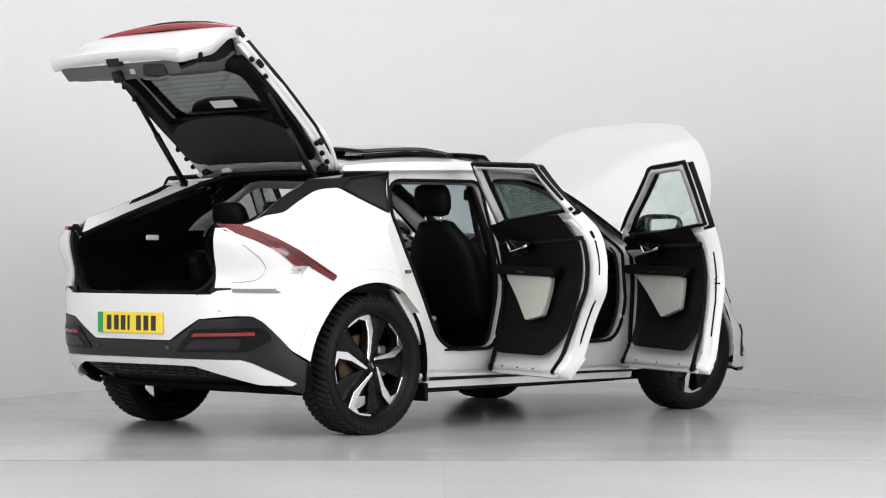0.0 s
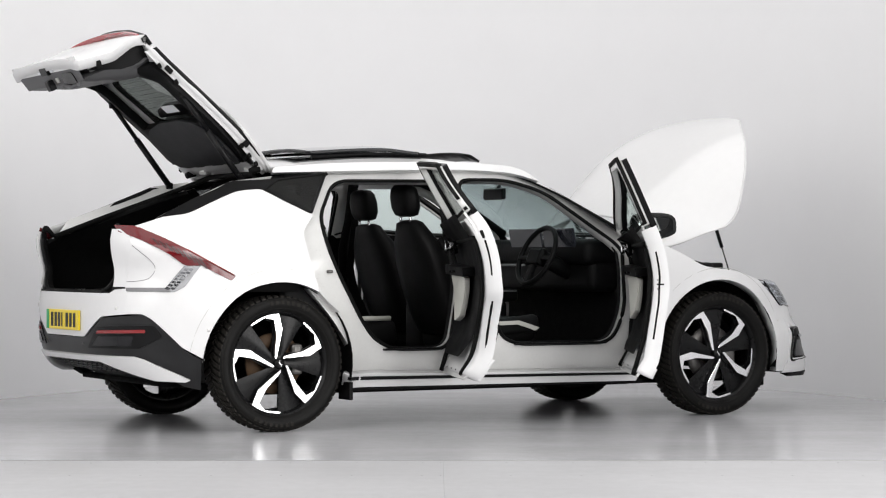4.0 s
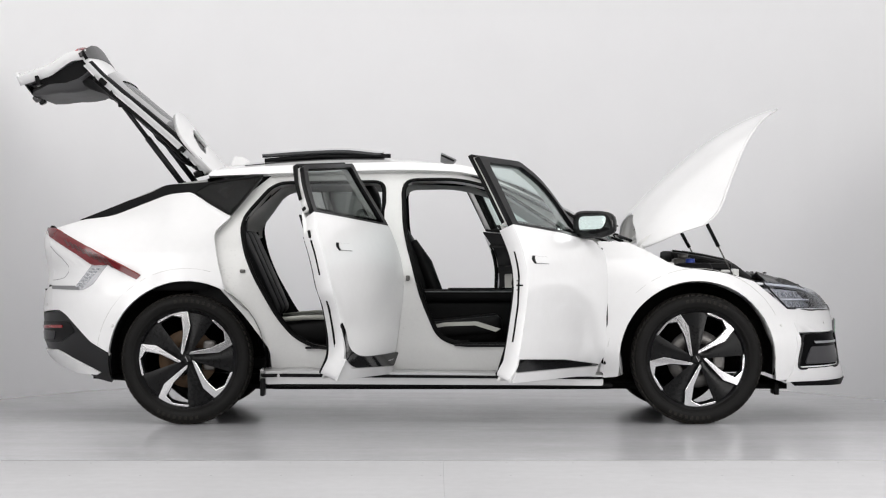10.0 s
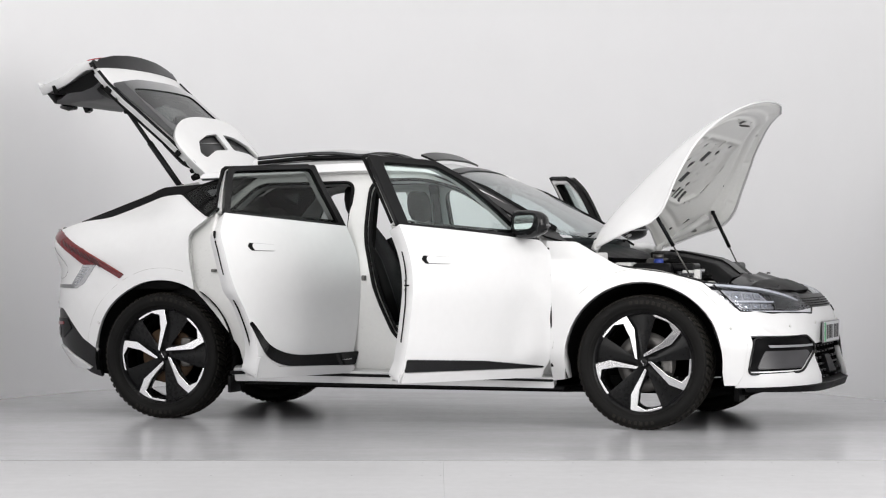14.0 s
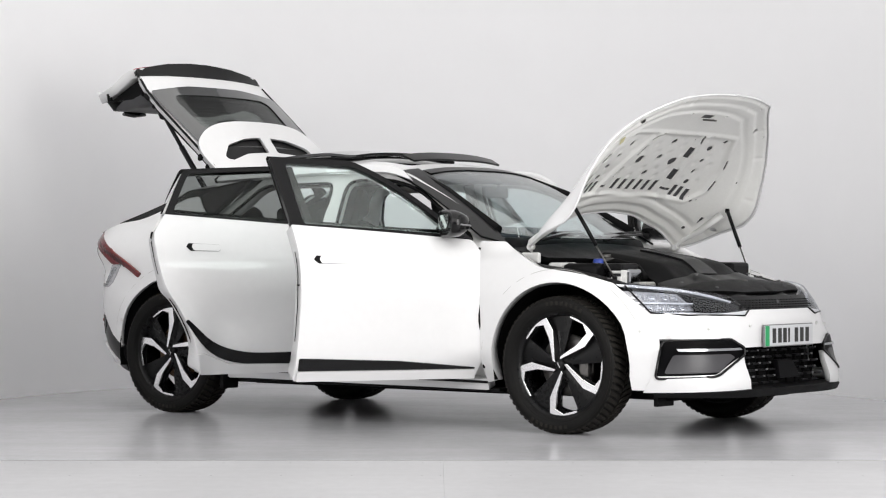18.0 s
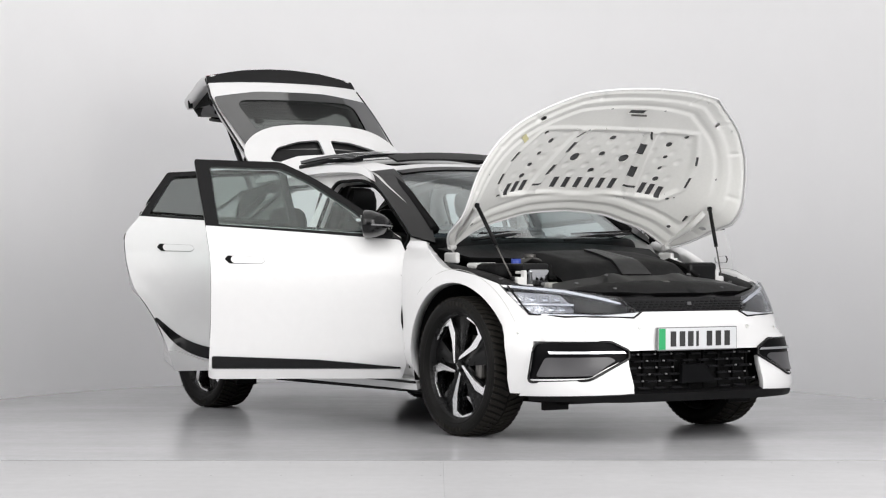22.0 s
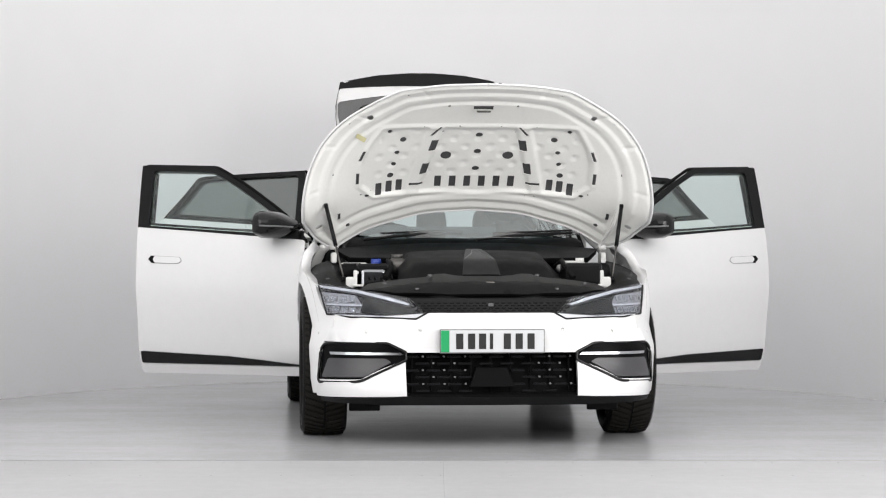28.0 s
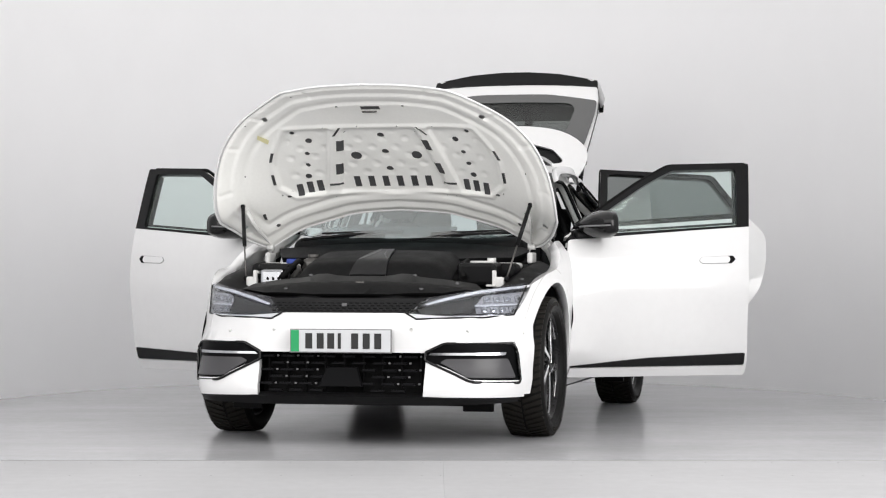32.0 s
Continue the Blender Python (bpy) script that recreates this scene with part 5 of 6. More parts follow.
def rear_corner():
    trim = rounded([(-2.22, 0.76), (-2.24, 1.03), (-2.05, 1.10), (-1.60, 1.27), (-1.40, 1.33), (-1.34, 1.10), (-1.32, 0.76)], 0.03)
    part("boot_side_trim", sheet(trim, lambda x, z: side(x, z, 0.078 + 0.10 * ease(0.9, 1.05, z)), (0, 1, 0), (), 0.07, 0.03), CARPET, car, "black boot side lining")
    part("c_pillar_trim", sheet(rounded([(-1.42, 0.62), (-1.42, 1.345), (-1.30, 1.40), (-1.03, 1.40), (-1.175, 1.19), (-1.155, 1.0), (-1.09, 0.83), (-0.97, 0.62)], 0.02), lambda x, z: side(x, z, 0.122), (0, 1, 0), [rounded([(-1.36, 1.36), (-1.16, 1.385), (-1.22, 1.26)], 0.012)], 0.06, 0.01), PLASTIC, car, "black rear pillar lining")
    seam = [Vector(p) for p in ((-2.22, -0.60, 1.055), (-1.9, -0.575, 1.175), (-1.6, -0.54, 1.285), (-1.36, -0.50, 1.36))]
    edge = [side(x, z, 0.004) for x, z in ((-2.08, 1.166), (-1.86, 1.258), (-1.60, 1.368), (-1.36, 1.40))]
    part("shoulder_cap", loft([seam, [a.lerp(b, 0.5) - Vector((0, 0, 0.012)) for a, b in zip(seam, edge)], edge], False), INNER_WHITE, car, "white painted gutter beside the boot")
    part("boot_corner", sheet(rounded([(-0.61, 1.02, 0.02), (-0.565, 0.90, 0.1), (-0.50, 0.80, 0.1), (-0.40, 0.768, 0.06), (-0.40, 0.752, 0.0), (-0.61, 0.752, 0.0)], 0.02), lambda y, z: tail(y, z, 0.034), (-1, 0, 0), (), 0.04, 0.03), RUBBER, car, "black rubber boot corner")
    part("boot_jamb", sheet([(-0.545, 0.765), (-0.565, 0.86), (-0.575, 1.09), (-0.655, 1.09), (-0.67, 0.95), (-0.67, 0.765)], lambda y, z: tail(y, z, 0.022), (-1, 0, 0), (), 0.05, 0.03), TRIM_BLACK, car)
    part("tail_panel", sheet([(-0.585, 0.79), (-0.60, 1.10), (-0.66, 1.10)] + [(-edge_y(-2.245, z), z) for z in (1.06, 0.98, 0.88, 0.79)], tail, (-1, 0, 0), (), 0.05, 0.02), WHITE, car)
    corner = [(-2.25, 1.095), (-2.0, 0.94), (-1.93, 0.905), (-2.02, 0.79), (-2.07, 0.772), (-2.25, 0.775)]
    part("lamp_panel", sheet(corner, side, OUT_R, (), 0.05, 0.02), WHITE, car)
    lamp = rounded([(-2.288, 1.122, 0.0), (-2.22, 1.118, 0.0), (-1.708, 0.848, 0.005), (-1.735, 0.822, 0.005), (-1.90, 0.905, 0.0), (-1.99, 0.902, 0.02), (-2.08, 0.965, 0.0), (-2.285, 1.085, 0.0)], 0.0)
    part("tail_lamp", sheet(lamp, lambda x, z: side(x, z, -0.006), OUT_R, (), 0.03, 0.02), RED_LENS, car, "dark red slanting tail lamp")
    part("lamp_top_line", tube([side(x, z, -0.009) for x, z in ((-2.27, 1.117), (-2.20, 1.105), (-1.97, 0.984), (-1.72, 0.852))], 0.004, 6), RED_BRIGHT, car, "bright red edge line")
    for k in range(9):
        x, z = -2.16 + 0.030 * k, 1.050 - 0.0135 * k
        part("lamp_fin", sheet([(x, z), (x + 0.012, z), (x + 0.040 + 0.002 * k, z - 0.036 - 0.0022 * k), (x + 0.026 + 0.002 * k, z - 0.036 - 0.0022 * k)], lambda u, v: side(u, v, -0.0075), OUT_R, (), 0.03, 0.002), RED_DARK, car)
    clear = rounded([(-1.905, 0.902, 0), (-1.995, 0.902, 0), (-2.085, 0.79, 0.01), (-2.10, 0.766, 0), (-2.05, 0.760, 0.02), (-1.99, 0.79, 0.02)], 0.005)
    lens = part("indicator_lens", sheet(clear, lambda x, z: side(x, z, -0.004), OUT_R, (), 0.03, 0.02), LAMP_DARK, car, "hatched clear indicator lens")
    for k in range(7):
        for j in range(2):
            x, z = -1.945 - 0.0155 * k - 0.026 * j, 0.885 - 0.0165 * k
            part("lens_facet", sheet([(x, z), (x - 0.020, z + 0.004), (x - 0.026, z - 0.006), (x - 0.008, z - 0.011)], lambda u, v: side(u, v, -0.006), OUT_R, (), 0.03, 0.002), LAMP_MODULE, lens)
    part("chrome_strip", sheet(rounded([(-2.075, 0.786), (-2.25, 0.786), (-2.25, 0.766), (-2.06, 0.762)], 0.004), lambda x, z: side(x, z, -0.005), OUT_R, (), 0.03, 0.008), MID_GREY, car, "chrome strip under the lamp")
    part("reflector", sheet(rounded([(-0.77, 0.562), (-0.77, 0.544), (-0.46, 0.536), (-0.475, 0.553)], 0.006), lambda y, z: tail(y, z, -0.008), (-1, 0, 0), (), 0.04, 0.015), RED_BRIGHT, car, "red reflector strip")
    part("reflector_housing", sheet(rounded([(-0.80, 0.585), (-0.82, 0.52), (-0.74, 0.46), (-0.34, 0.455), (-0.46, 0.575)], 0.02), lambda y, z: tail(y, z, -0.001), (-1, 0, 0), (), 0.04, 0.02), TRIM_BLACK, car)
    part("fog_lamp", sheet(rounded([(-0.72, 0.527), (-0.70, 0.475), (-0.40, 0.468), (-0.47, 0.52)], 0.01), lambda y, z: tail(y, z, -0.006), (-1, 0, 0), (), 0.04, 0.01), LAMP_GREY, car)
    for p, mat, turn in ((tail(-0.28, 0.475, -0.002), GREY_PLASTIC, -90), (tail(-0.62, 0.675, -0.002), INNER_WHITE, -90), (side(-1.87, 0.56, -0.002), INNER_WHITE, 0)):
        part("parking_sensor", lathe([(0, -0.003), (0.0085, -0.0025), (0.0095, 0.004)], 14), mat, car).matrix_local = Matrix.Translation(Vector((p.x, p.y * XF[-1][1][1], p.z))) @ pose(0, 0, 0, 0, 0, turn)
    part("mud_flap", box((-1.02, -0.84, 0.21), (0.025, 0.14, 0.10), 0.006), PLASTIC, car)


both(rear_corner)
flap = smooth_line([(-2.245, 1.012), (-2.21, 0.975), (-2.16, 0.93), (-2.132, 0.885), (-2.155, 0.838), (-2.20, 0.822), (-2.245, 0.817)], 5)
part("charge_flap_gap", tube([side(p.x, p.y, 0.0003) for p in flap], 0.0017, 5), MID_GREY, car)


# ---- front end ----
def front_end():
    def wrap(z, x=2.04):
        return -edge_y(x, z)

    top = [(wrap(0.655), 0.655), (-0.55, 0.650), (-0.30, 0.668), (0.30, 0.668), (0.55, 0.650), (-wrap(0.655), 0.655), (-wrap(0.52, 2.032), 0.52), (0.52, 0.520), (0.425, 0.470), (-0.425, 0.470), (-0.52, 0.520), (wrap(0.52, 2.032), 0.52)]
    part("front_bumper", sheet(top, front, (1, 0, 0), (), 0.06, 0.02), WHITE, car, "white front bumper")
    part("upper_grille", sheet([(-0.335, 0.668), (0.335, 0.668), (0.41, 0.74), (-0.41, 0.74)], lambda y, z: front(y, z, 0.0), (1, 0, 0), (), 0.05, 0.02), TRIM_BLACK, car, "dark textured grille panel")
    for r in range(4):
        for k in range(24):
            y = -0.375 + 0.0326 * k + (0.016 if r % 2 else 0)
            c = front(y, 0.680 + 0.0125 * r, -0.001)
            part("grille_stud", box(c, (0.004, 0.020, 0.006), 0.001, (0, -20, 0), 1), PLASTIC, car)
    part("front_badge", box(front(0, 0.708, -0.004), (0.006, 0.026, 0.018), 0.002, (0, -20, 0)), GREY_PLASTIC, car)
    # lower grille: dark back, rows of dashes
    part("lower_grille", sheet([(-0.425, 0.468), (0.425, 0.468), (0.43, 0.25), (-0.43, 0.25)], lambda y, z: front(y, z, 0.10), (1, 0, 0), (), 0.07, 0.01), CARPET, car, "black lower grille")
    for r in range(6):
        z = 0.447 - 0.034 * r
        for k in range(8):
            y = -0.40 + 0.107 * k + (0.053 if r % 2 else 0)
            if y > 0.40 or (r > 1 and abs(y) < 0.13):
                continue
            part("grille_bar", box(front(y, z, 0.04 + 0.006 * (r % 2)), (0.03, 0.066, 0.010), 0.002, seg=1), GRILLE_GREY, car)
            if abs(y) > 0.14 and r < 5:
                # grey stud painting the bright spot between bar ends; no such part
                part("grille_glint", box(front(y + 0.0535, z + 0.002, 0.036), (0.012, 0.010, 0.009), 0.002, seg=1), MID_GREY, car)
    for k in range(9):
        part("grille_upright", box(front(-0.40 + 0.1 * k, 0.36, 0.08), (0.02, 0.010, 0.21), 0.003, seg=1), CARPET, car)
    part("radar_cover", prism([(-0.078, 0.395), (0.078, 0.395), (0.115, 0.298), (-0.115, 0.298)], lambda u, v, w: front(u, v, 0.045 - w), 0.0, 0.03, 0.004), RADAR, car, "dark flat radar cover")
    lip = [(wrap(0.234, 2.0), 0.234), (-0.45, 0.250), (0.45, 0.250), (-wrap(0.234, 2.0), 0.234), (-wrap(0.215, 2.0), 0.215), (0.45, 0.208), (-0.45, 0.208), (wrap(0.215, 2.0), 0.215)]
    part("front_splitter", sheet(lip, lambda y, z: front(y, z, -0.012), (1, 0, 0), (), 0.06, 0.05), PLASTIC, car, "black front splitter")
    pl = part("front_number_plate", box((2.335, 0.0, 0.527), (0.012, 0.520, 0.111), 0.003), PLATE_WHITE, car, "white front number plate with dark bars")
    part("plate_surround", box((2.3325, 0.0, 0.527), (0.012, 0.530, 0.121), 0.003), MID_GREY, pl)
    part("green_flash", box((2.3418, -0.238, 0.527), (0.002, 0.042, 0.108), 0), PLATE_GREEN, pl)
    for k, y in enumerate((-0.165, -0.105, -0.05, -0.005, 0.075, 0.135, 0.195)):
        part("plate_bar", box((2.3422, y, 0.527), (0.002, 0.036 if k != 3 else 0.016, 0.078), 0), INK, pl)
    part("underbody", sheet([(-2.02, -0.62), (-0.98, -0.62), (-0.96, -0.66), (0.96, -0.66), (0.98, -0.62), (2.0, -0.62), (2.0, 0.62), (0.98, 0.62), (0.96, 0.66), (-0.96, 0.66), (-0.98, 0.62), (-2.02, 0.62)], lambda x, y: Vector((x, y, 0.186 + 0.06 * ease(1.4, 2.0, -x))), (0, 0, -1), (), 0.2, 0.03), CARPET, car, "black flat underbody")


front_end()


def front_corner():
    def edge(x, z):
        return -edge_y(x, z)

    K = 0.0125

    def wing(q, z, inset=0.0):
        """The nose corner, by the angle q round it."""
        w, n, ln = width_at(z), nose_power(z), nose_at(z) - 1.3
        c, sn = math.cos(radians(q)), math.sin(radians(q))
        nv = Vector((c ** (2 - 2 / n) / ln, -(sn ** (2 - 2 / n)) / w, 0)).normalized()
        return Vector((1.3 + ln * c ** (2 / n), -w * sn ** (2 / n), z)) - nv * inset

    def by_y(y, z, r=0.0):
        return (math.degrees(math.asin((y / width_at(z)) ** (nose_power(z) / 2))) * K, z, r)

    def by_x(x, z, r=0.0):
        return (math.degrees(math.acos(((x - 1.3) / (nose_at(z) - 1.3)) ** (nose_power(z) / 2))) * K, z, r)

    lower = rounded([by_y(0.435, 0.432), by_y(0.43, 0.252), by_x(1.955, 0.238), by_x(2.008, 0.33), by_x(2.018, 0.50), by_x(2.02, 0.524), by_x(2.034, 0.524), by_x(2.026, 0.326, 0.01), by_y(0.655, 0.335, 0.02)], 0)
    part("bumper_wedge", sheet(lower, lambda u, z: wing(u / K, z, -0.003), (1, -1, 0), (), 0.04, 0.03), WHITE, car, "white lower bumper wedge")
    fr = rounded([by_x(2.044, 0.51, 0.05), by_y(0.52, 0.517, 0.02), by_y(0.43, 0.472, 0.01), by_y(0.43, 0.432, 0.01), by_y(0.65, 0.325, 0.05), by_x(2.028, 0.312, 0.03)], 0.02)
    part("intake_frame", sheet(fr, lambda u, z: wing(u / K, z, -0.004 + 0.008 * ease(0.0, 0.02, min(z - 0.325, 0.50 - z))), (1, -1, 0), (), 0.025, 0.03), RADAR, car, "black intake surround")
    insert = rounded([by_y(0.815, 0.438, 0.02), by_y(0.535, 0.440, 0.02), by_y(0.505, 0.422, 0.01), by_y(0.635, 0.347, 0.03), by_y(0.840, 0.340, 0.02)], 0.01)
    part("intake_panel", sheet(insert, lambda u, z: wing(u / K, z, -0.008 + 0.009 * (z - 0.34) / 0.10), (1, -1, 0), (), 0.03, 0.02), SATIN_INSERT, car, "dark satin intake insert")
    part("intake_rim", tube([wing(p[0] / K, p[1], -0.006) for p in [*fr, fr[0]]], 0.0075, 6), GLOSS_BLACK, car, "rounded gloss black intake rim")
    part("intake_strip", sheet(rounded([by_y(0.805, 0.470), by_y(0.46, 0.470), by_y(0.445, 0.458), by_y(0.80, 0.456)], 0.003), lambda u, z: wing(u / K, z, -0.006), (1, -1, 0), (), 0.03, 0.012), LAMP_MODULE, car, "satin silver intake strip")
    # headlamp in wing and bumper
    lampf = rounded([(edge(1.83, 0.815), 0.815, 0.0), (edge(1.972, 0.655), 0.655, 0.02), (-0.56, 0.646, 0.03), (-0.38, 0.640, 0.02), (-0.33, 0.668, 0.0), (-0.405, 0.742, 0.01), (-0.50, 0.758, 0.05), (-0.68, 0.788, 0.05)], 0.01)
    part("headlamp_housing", sheet(lampf, lambda y, z: front(y, z, 0.050), (1, -0.4, 0), (), 0.04, 0.03), LAMP_GREY, car, "dark headlamp housing")
    drl = rounded([(-0.865, 0.806), (-0.66, 0.780), (-0.50, 0.743), (-0.405, 0.712), (-0.42, 0.706), (-0.52, 0.733), (-0.67, 0.768), (-0.86, 0.793)], 0.003)
    part("light_guide", sheet(drl, lambda y, z: front(y, z, 0.012), (1, -0.4, 0), (), 0.04, 0.02), LAMP_WHITE, car, "silver running light strip")
    part("lamp_bar", sheet([(-0.842, 0.703), (-0.635, 0.700), (-0.632, 0.707), (-0.845, 0.712)], lambda y, q: front(y, q, 0.012), (1, -0.4, 0), (), 0.05, 0.02), LAMP_WHITE, car, "pale light bar")
    part("lamp_reflector", sheet(rounded([(-0.862, 0.772), (-0.668, 0.752), (-0.625, 0.664), (-0.832, 0.662)], 0.01), lambda y, z: front(y, z, 0.044), (1, -0.4, 0), (), 0.04, 0.004), LAMP_BACK, car, "pale grey reflector bowl")
    for z0, z1, y0, y1 in ((0.718, 0.752, -0.852, -0.672), (0.664, 0.696, -0.828, -0.672)):
        for k in range(4):
            a, b = y0 + (y1 - y0) * k / 4, y0 + (y1 - y0) * (k + 0.82) / 4
            cell = part("lamp_module", sheet(rounded([(a, z0), (b, z0), (b + 0.01, z1), (a + 0.01, z1)], 0.005), lambda y, z: front(y, z, 0.036), (1, -0.4, 0), (), 0.05, 0.01), LAMP_DARK, car, "grey lamp module")
            m, q = (a + b) / 2 + 0.005, (z0 + z1) / 2
            part("lamp_eye", sheet([(m + 0.011 * math.cos(w), q + 0.011 * math.sin(w)) for w in [2 * math.pi * i / 10 for i in range(10)]], lambda y, z: front(y, z, 0.026 + 0.8 * ((y - m) ** 2 + (z - q) ** 2) / 0.02), (1, -0.4, 0), (), 0.01, 0.006), LAMP_MODULE, cell)
    part("lamp_blade", sheet([(-0.655, 0.668), (-0.40, 0.660), (-0.37, 0.690), (-0.44, 0.705), (-0.63, 0.745)], lambda y, z: front(y, z, 0.010), (1, -0.2, 0), (), 0.04, 0.01), GLOSS_BLACK, car, "gloss black lamp infill")
    part("lamp_foot", sheet(rounded([(-0.82, 0.660), (-0.40, 0.652), (-0.38, 0.645), (-0.81, 0.652)], 0.002), lambda y, z: front(y, z, 0.004), (1, -0.2, 0), (), 0.04, 0.01), LAMP_MODULE, car, "chrome strip along the foot of the lamp")
    part("headlamp_lens", sheet(lampf, lambda y, z: front(y, z, -0.002), (1, -0.4, 0), (), 0.04, 0.003), LENS, car, "clear headlamp lens")
    part("headlamp_trim", tube([front(y, z, -0.003) for y, z in ((edge(1.83, 0.80), 0.80), (edge(1.972, 0.656), 0.656), (-0.70, 0.644), (-0.56, 0.644), (-0.38, 0.638), (-0.325, 0.668))], 0.005, 6), TRIM_BLACK, car)
    for y, z in ((-0.36, 0.585), (-0.625, 0.572)):
        p = front(y, z, -0.003)
        part("parking_sensor", lathe([(0, -0.003), (0.0085, -0.0025), (0.0095, 0.004)], 14), INNER_WHITE, car).matrix_local = Matrix.Translation(Vector((p.x, p.y * XF[-1][1][1], p.z))) @ pose(0, 0, 0, 0, 0, 90)
    p = side(1.93, 0.56, -0.002)
    part("parking_sensor", lathe([(0, -0.003), (0.0085, -0.0025), (0.0095, 0.004)], 14), INNER_WHITE, car).matrix_local = Matrix.Translation(Vector((p.x, p.y * XF[-1][1][1], p.z)))
    part("air_dam", box((1.93, -0.62, 0.19), (0.03, 0.16, 0.07), 0.006), PLASTIC, car)


both(front_corner)


# ---- under the bonnet ----
def engine_bay():
    bay = sym([(1.06, -0.74), (1.18, -0.85), (1.36, -0.895), (1.60, -0.895), (1.79, -0.84), (1.98, -0.70), (2.12, -0.48), (2.17, -0.2)])
    part("bay_tray", sheet(bay, lambda x, y: bonnet_top(x, y, -0.16 + 0.115 * max(ease(1.80, 2.05, x), ease(0.60, 0.80, abs(y)))), (0, 0, 1), (), 0.06, 0.02), PLASTIC, car, "black engine bay surround")
    slam = sym([(1.88, -0.60), (1.97, -0.665), (2.03, -0.63), (2.14, -0.45), (2.20, -0.2)])
    part("slam_panel_cover", sheet(slam, lambda x, y: bonnet_top(x, y, -0.055 - 0.015 * ease(0.02, 0.10, abs(abs(y) - 0.22))), (0, 0, 1), (), 0.05, 0.02), TRIM_BLACK, car, "black slam panel cover")
    part("motor_cover", sheet(rounded([(1.36, -0.40), (1.80, -0.44), (1.84, -0.34), (1.84, 0.34), (1.80, 0.44), (1.36, 0.40)], 0.06), lambda x, y: bonnet_top(x, y, -0.040 - 0.07 * ease(0.34, 0.44, abs(y)) - 0.05 * ease(1.72, 1.84, x)), (0, 0, 1), (), 0.05, 0.09), PLASTIC, car, "black moulded motor cover")
    part("cover_insert", sheet(rounded([(1.40, -0.04), (1.83, -0.10), (1.83, 0.10), (1.40, 0.04)], 0.01), lambda x, y: bonnet_top(x, y, -0.028 - 0.05 * ease(1.72, 1.84, x)), (0, 0, 1), (), 0.05, 0.02), CLADDING, car)
    for q in (-1, 1):
        part("cover_line", tube([bonnet_top(1.46, q * 0.012, -0.026), bonnet_top(1.58, q * 0.03, -0.026), bonnet_top(1.70, q * 0.075, -0.026)], 0.0025, 5), MID_GREY, car)
        for x, y in ((1.92, 0.28), (1.98, 0.52), (2.10, 0.36), (1.70, 0.80), (1.50, 0.85)):
            part("bay_clip", lathe([(0, 0.006), (0.010, 0.005), (0.012, -0.004)], 12), GREY_PLASTIC, car).matrix_local = Matrix.Translation(bonnet_top(x, q * y, -0.048)) @ pose(0, 0, 0, 90, 0, 0)
    part("latch", box((2.03, 0.02, 0.80), (0.06, 0.05, 0.05), 0.01), STEEL, car)
    part("coolant_tank", box((1.45, -0.55, 0.872), (0.14, 0.13, 0.08), 0.03), RESERVOIR, car, "pale coolant reservoir")
    part("coolant_cap", lathe([(0, 0.015), (0.026, 0.015), (0.028, 0.0), (0.028, -0.015)], 18), BLUE_CAP, car).matrix_local = Matrix.Translation((1.45, -0.53, 0.925)) @ pose(0, 0, 0, 90, 0, 0)
    part("brake_reservoir", join(box((1.42, -0.415, 0.90), (0.14, 0.10, 0.09), 0.03), tube([(1.42, -0.415, 0.94), (1.42, -0.415, 0.965)], 0.03, 14)), STEEL, car, "grey metal housing with a round cap")
    part("battery_cover", box((1.60, -0.56, 0.895), (0.16, 0.17, 0.04), 0.012), TRIM_BLACK, car, "black battery cover")
    part("bracket", box((1.73, -0.46, 0.80), (0.05, 0.14, 0.03), 0.008), RESERVOIR, car)
    for k in range(5):
        part("cable", tube([(1.56, -0.62 + 0.03 * k, 0.86), (1.60, -0.60 + 0.035 * k, 0.895), (1.67, -0.60 + 0.03 * k, 0.89), (1.72, -0.58 + 0.03 * k, 0.83)], 0.006, 6), RUBBER, car)
    part("fuse_box", box((1.60, 0.56, 0.86), (0.22, 0.20, 0.12), 0.02), TRIM_BLACK, car, "black fuse box")
    part("battery_box", box((1.64, -0.56, 0.835), (0.15, 0.13, 0.10), 0.015), LAMP_MODULE, car, "grey control unit")
    part("washer_tank", join(box((1.42, 0.53, 0.895), (0.16, 0.16, 0.07), 0.03), tube([(1.42, 0.58, 0.92), (1.42, 0.58, 0.945)], 0.024, 14)), INNER_WHITE, car, "white plastic tank with a cap")
    for s in (-1, 1):
        part("strut_tower", box((1.45, s * 0.66, 0.872), (0.22, 0.14, 0.09), 0.03), PLASTIC, car)
        part("inner_wing", box((1.29, s * 0.64, 0.902), (0.10, 0.15, 0.035), 0.014), INNER_WHITE, car, "white inner wing")
        part("wing_bracket", join(box((1.70, s * 0.655, 0.835), (0.035, 0.020, 0.09), 0.006), box((1.66, s * 0.645, 0.868), (0.09, 0.016, 0.016), 0.005), box((1.715, s * 0.64, 0.800), (0.03, 0.05, 0.012), 0.004)), INNER_WHITE, car, "white painted bracket")
        part("bay_hose", tube([(1.40, s * 0.45, 0.90), (1.52, s * 0.47, 0.93), (1.66, s * 0.46, 0.90), (1.74, s * 0.50, 0.84)], 0.014, 8), RUBBER, car)
    part("cowl_panel", sheet(sym([(1.00, -0.74), (1.20, -0.66), (1.31, -0.3)]), lambda x, y: Vector((x, y, 1.03 - 0.28 * (x - 1.0) - 0.03 * (abs(y) / 0.7) ** 2)), (0, 0, 1), (), 0.07, 0.03), PLASTIC, car, "black cowl panel below the windscreen")
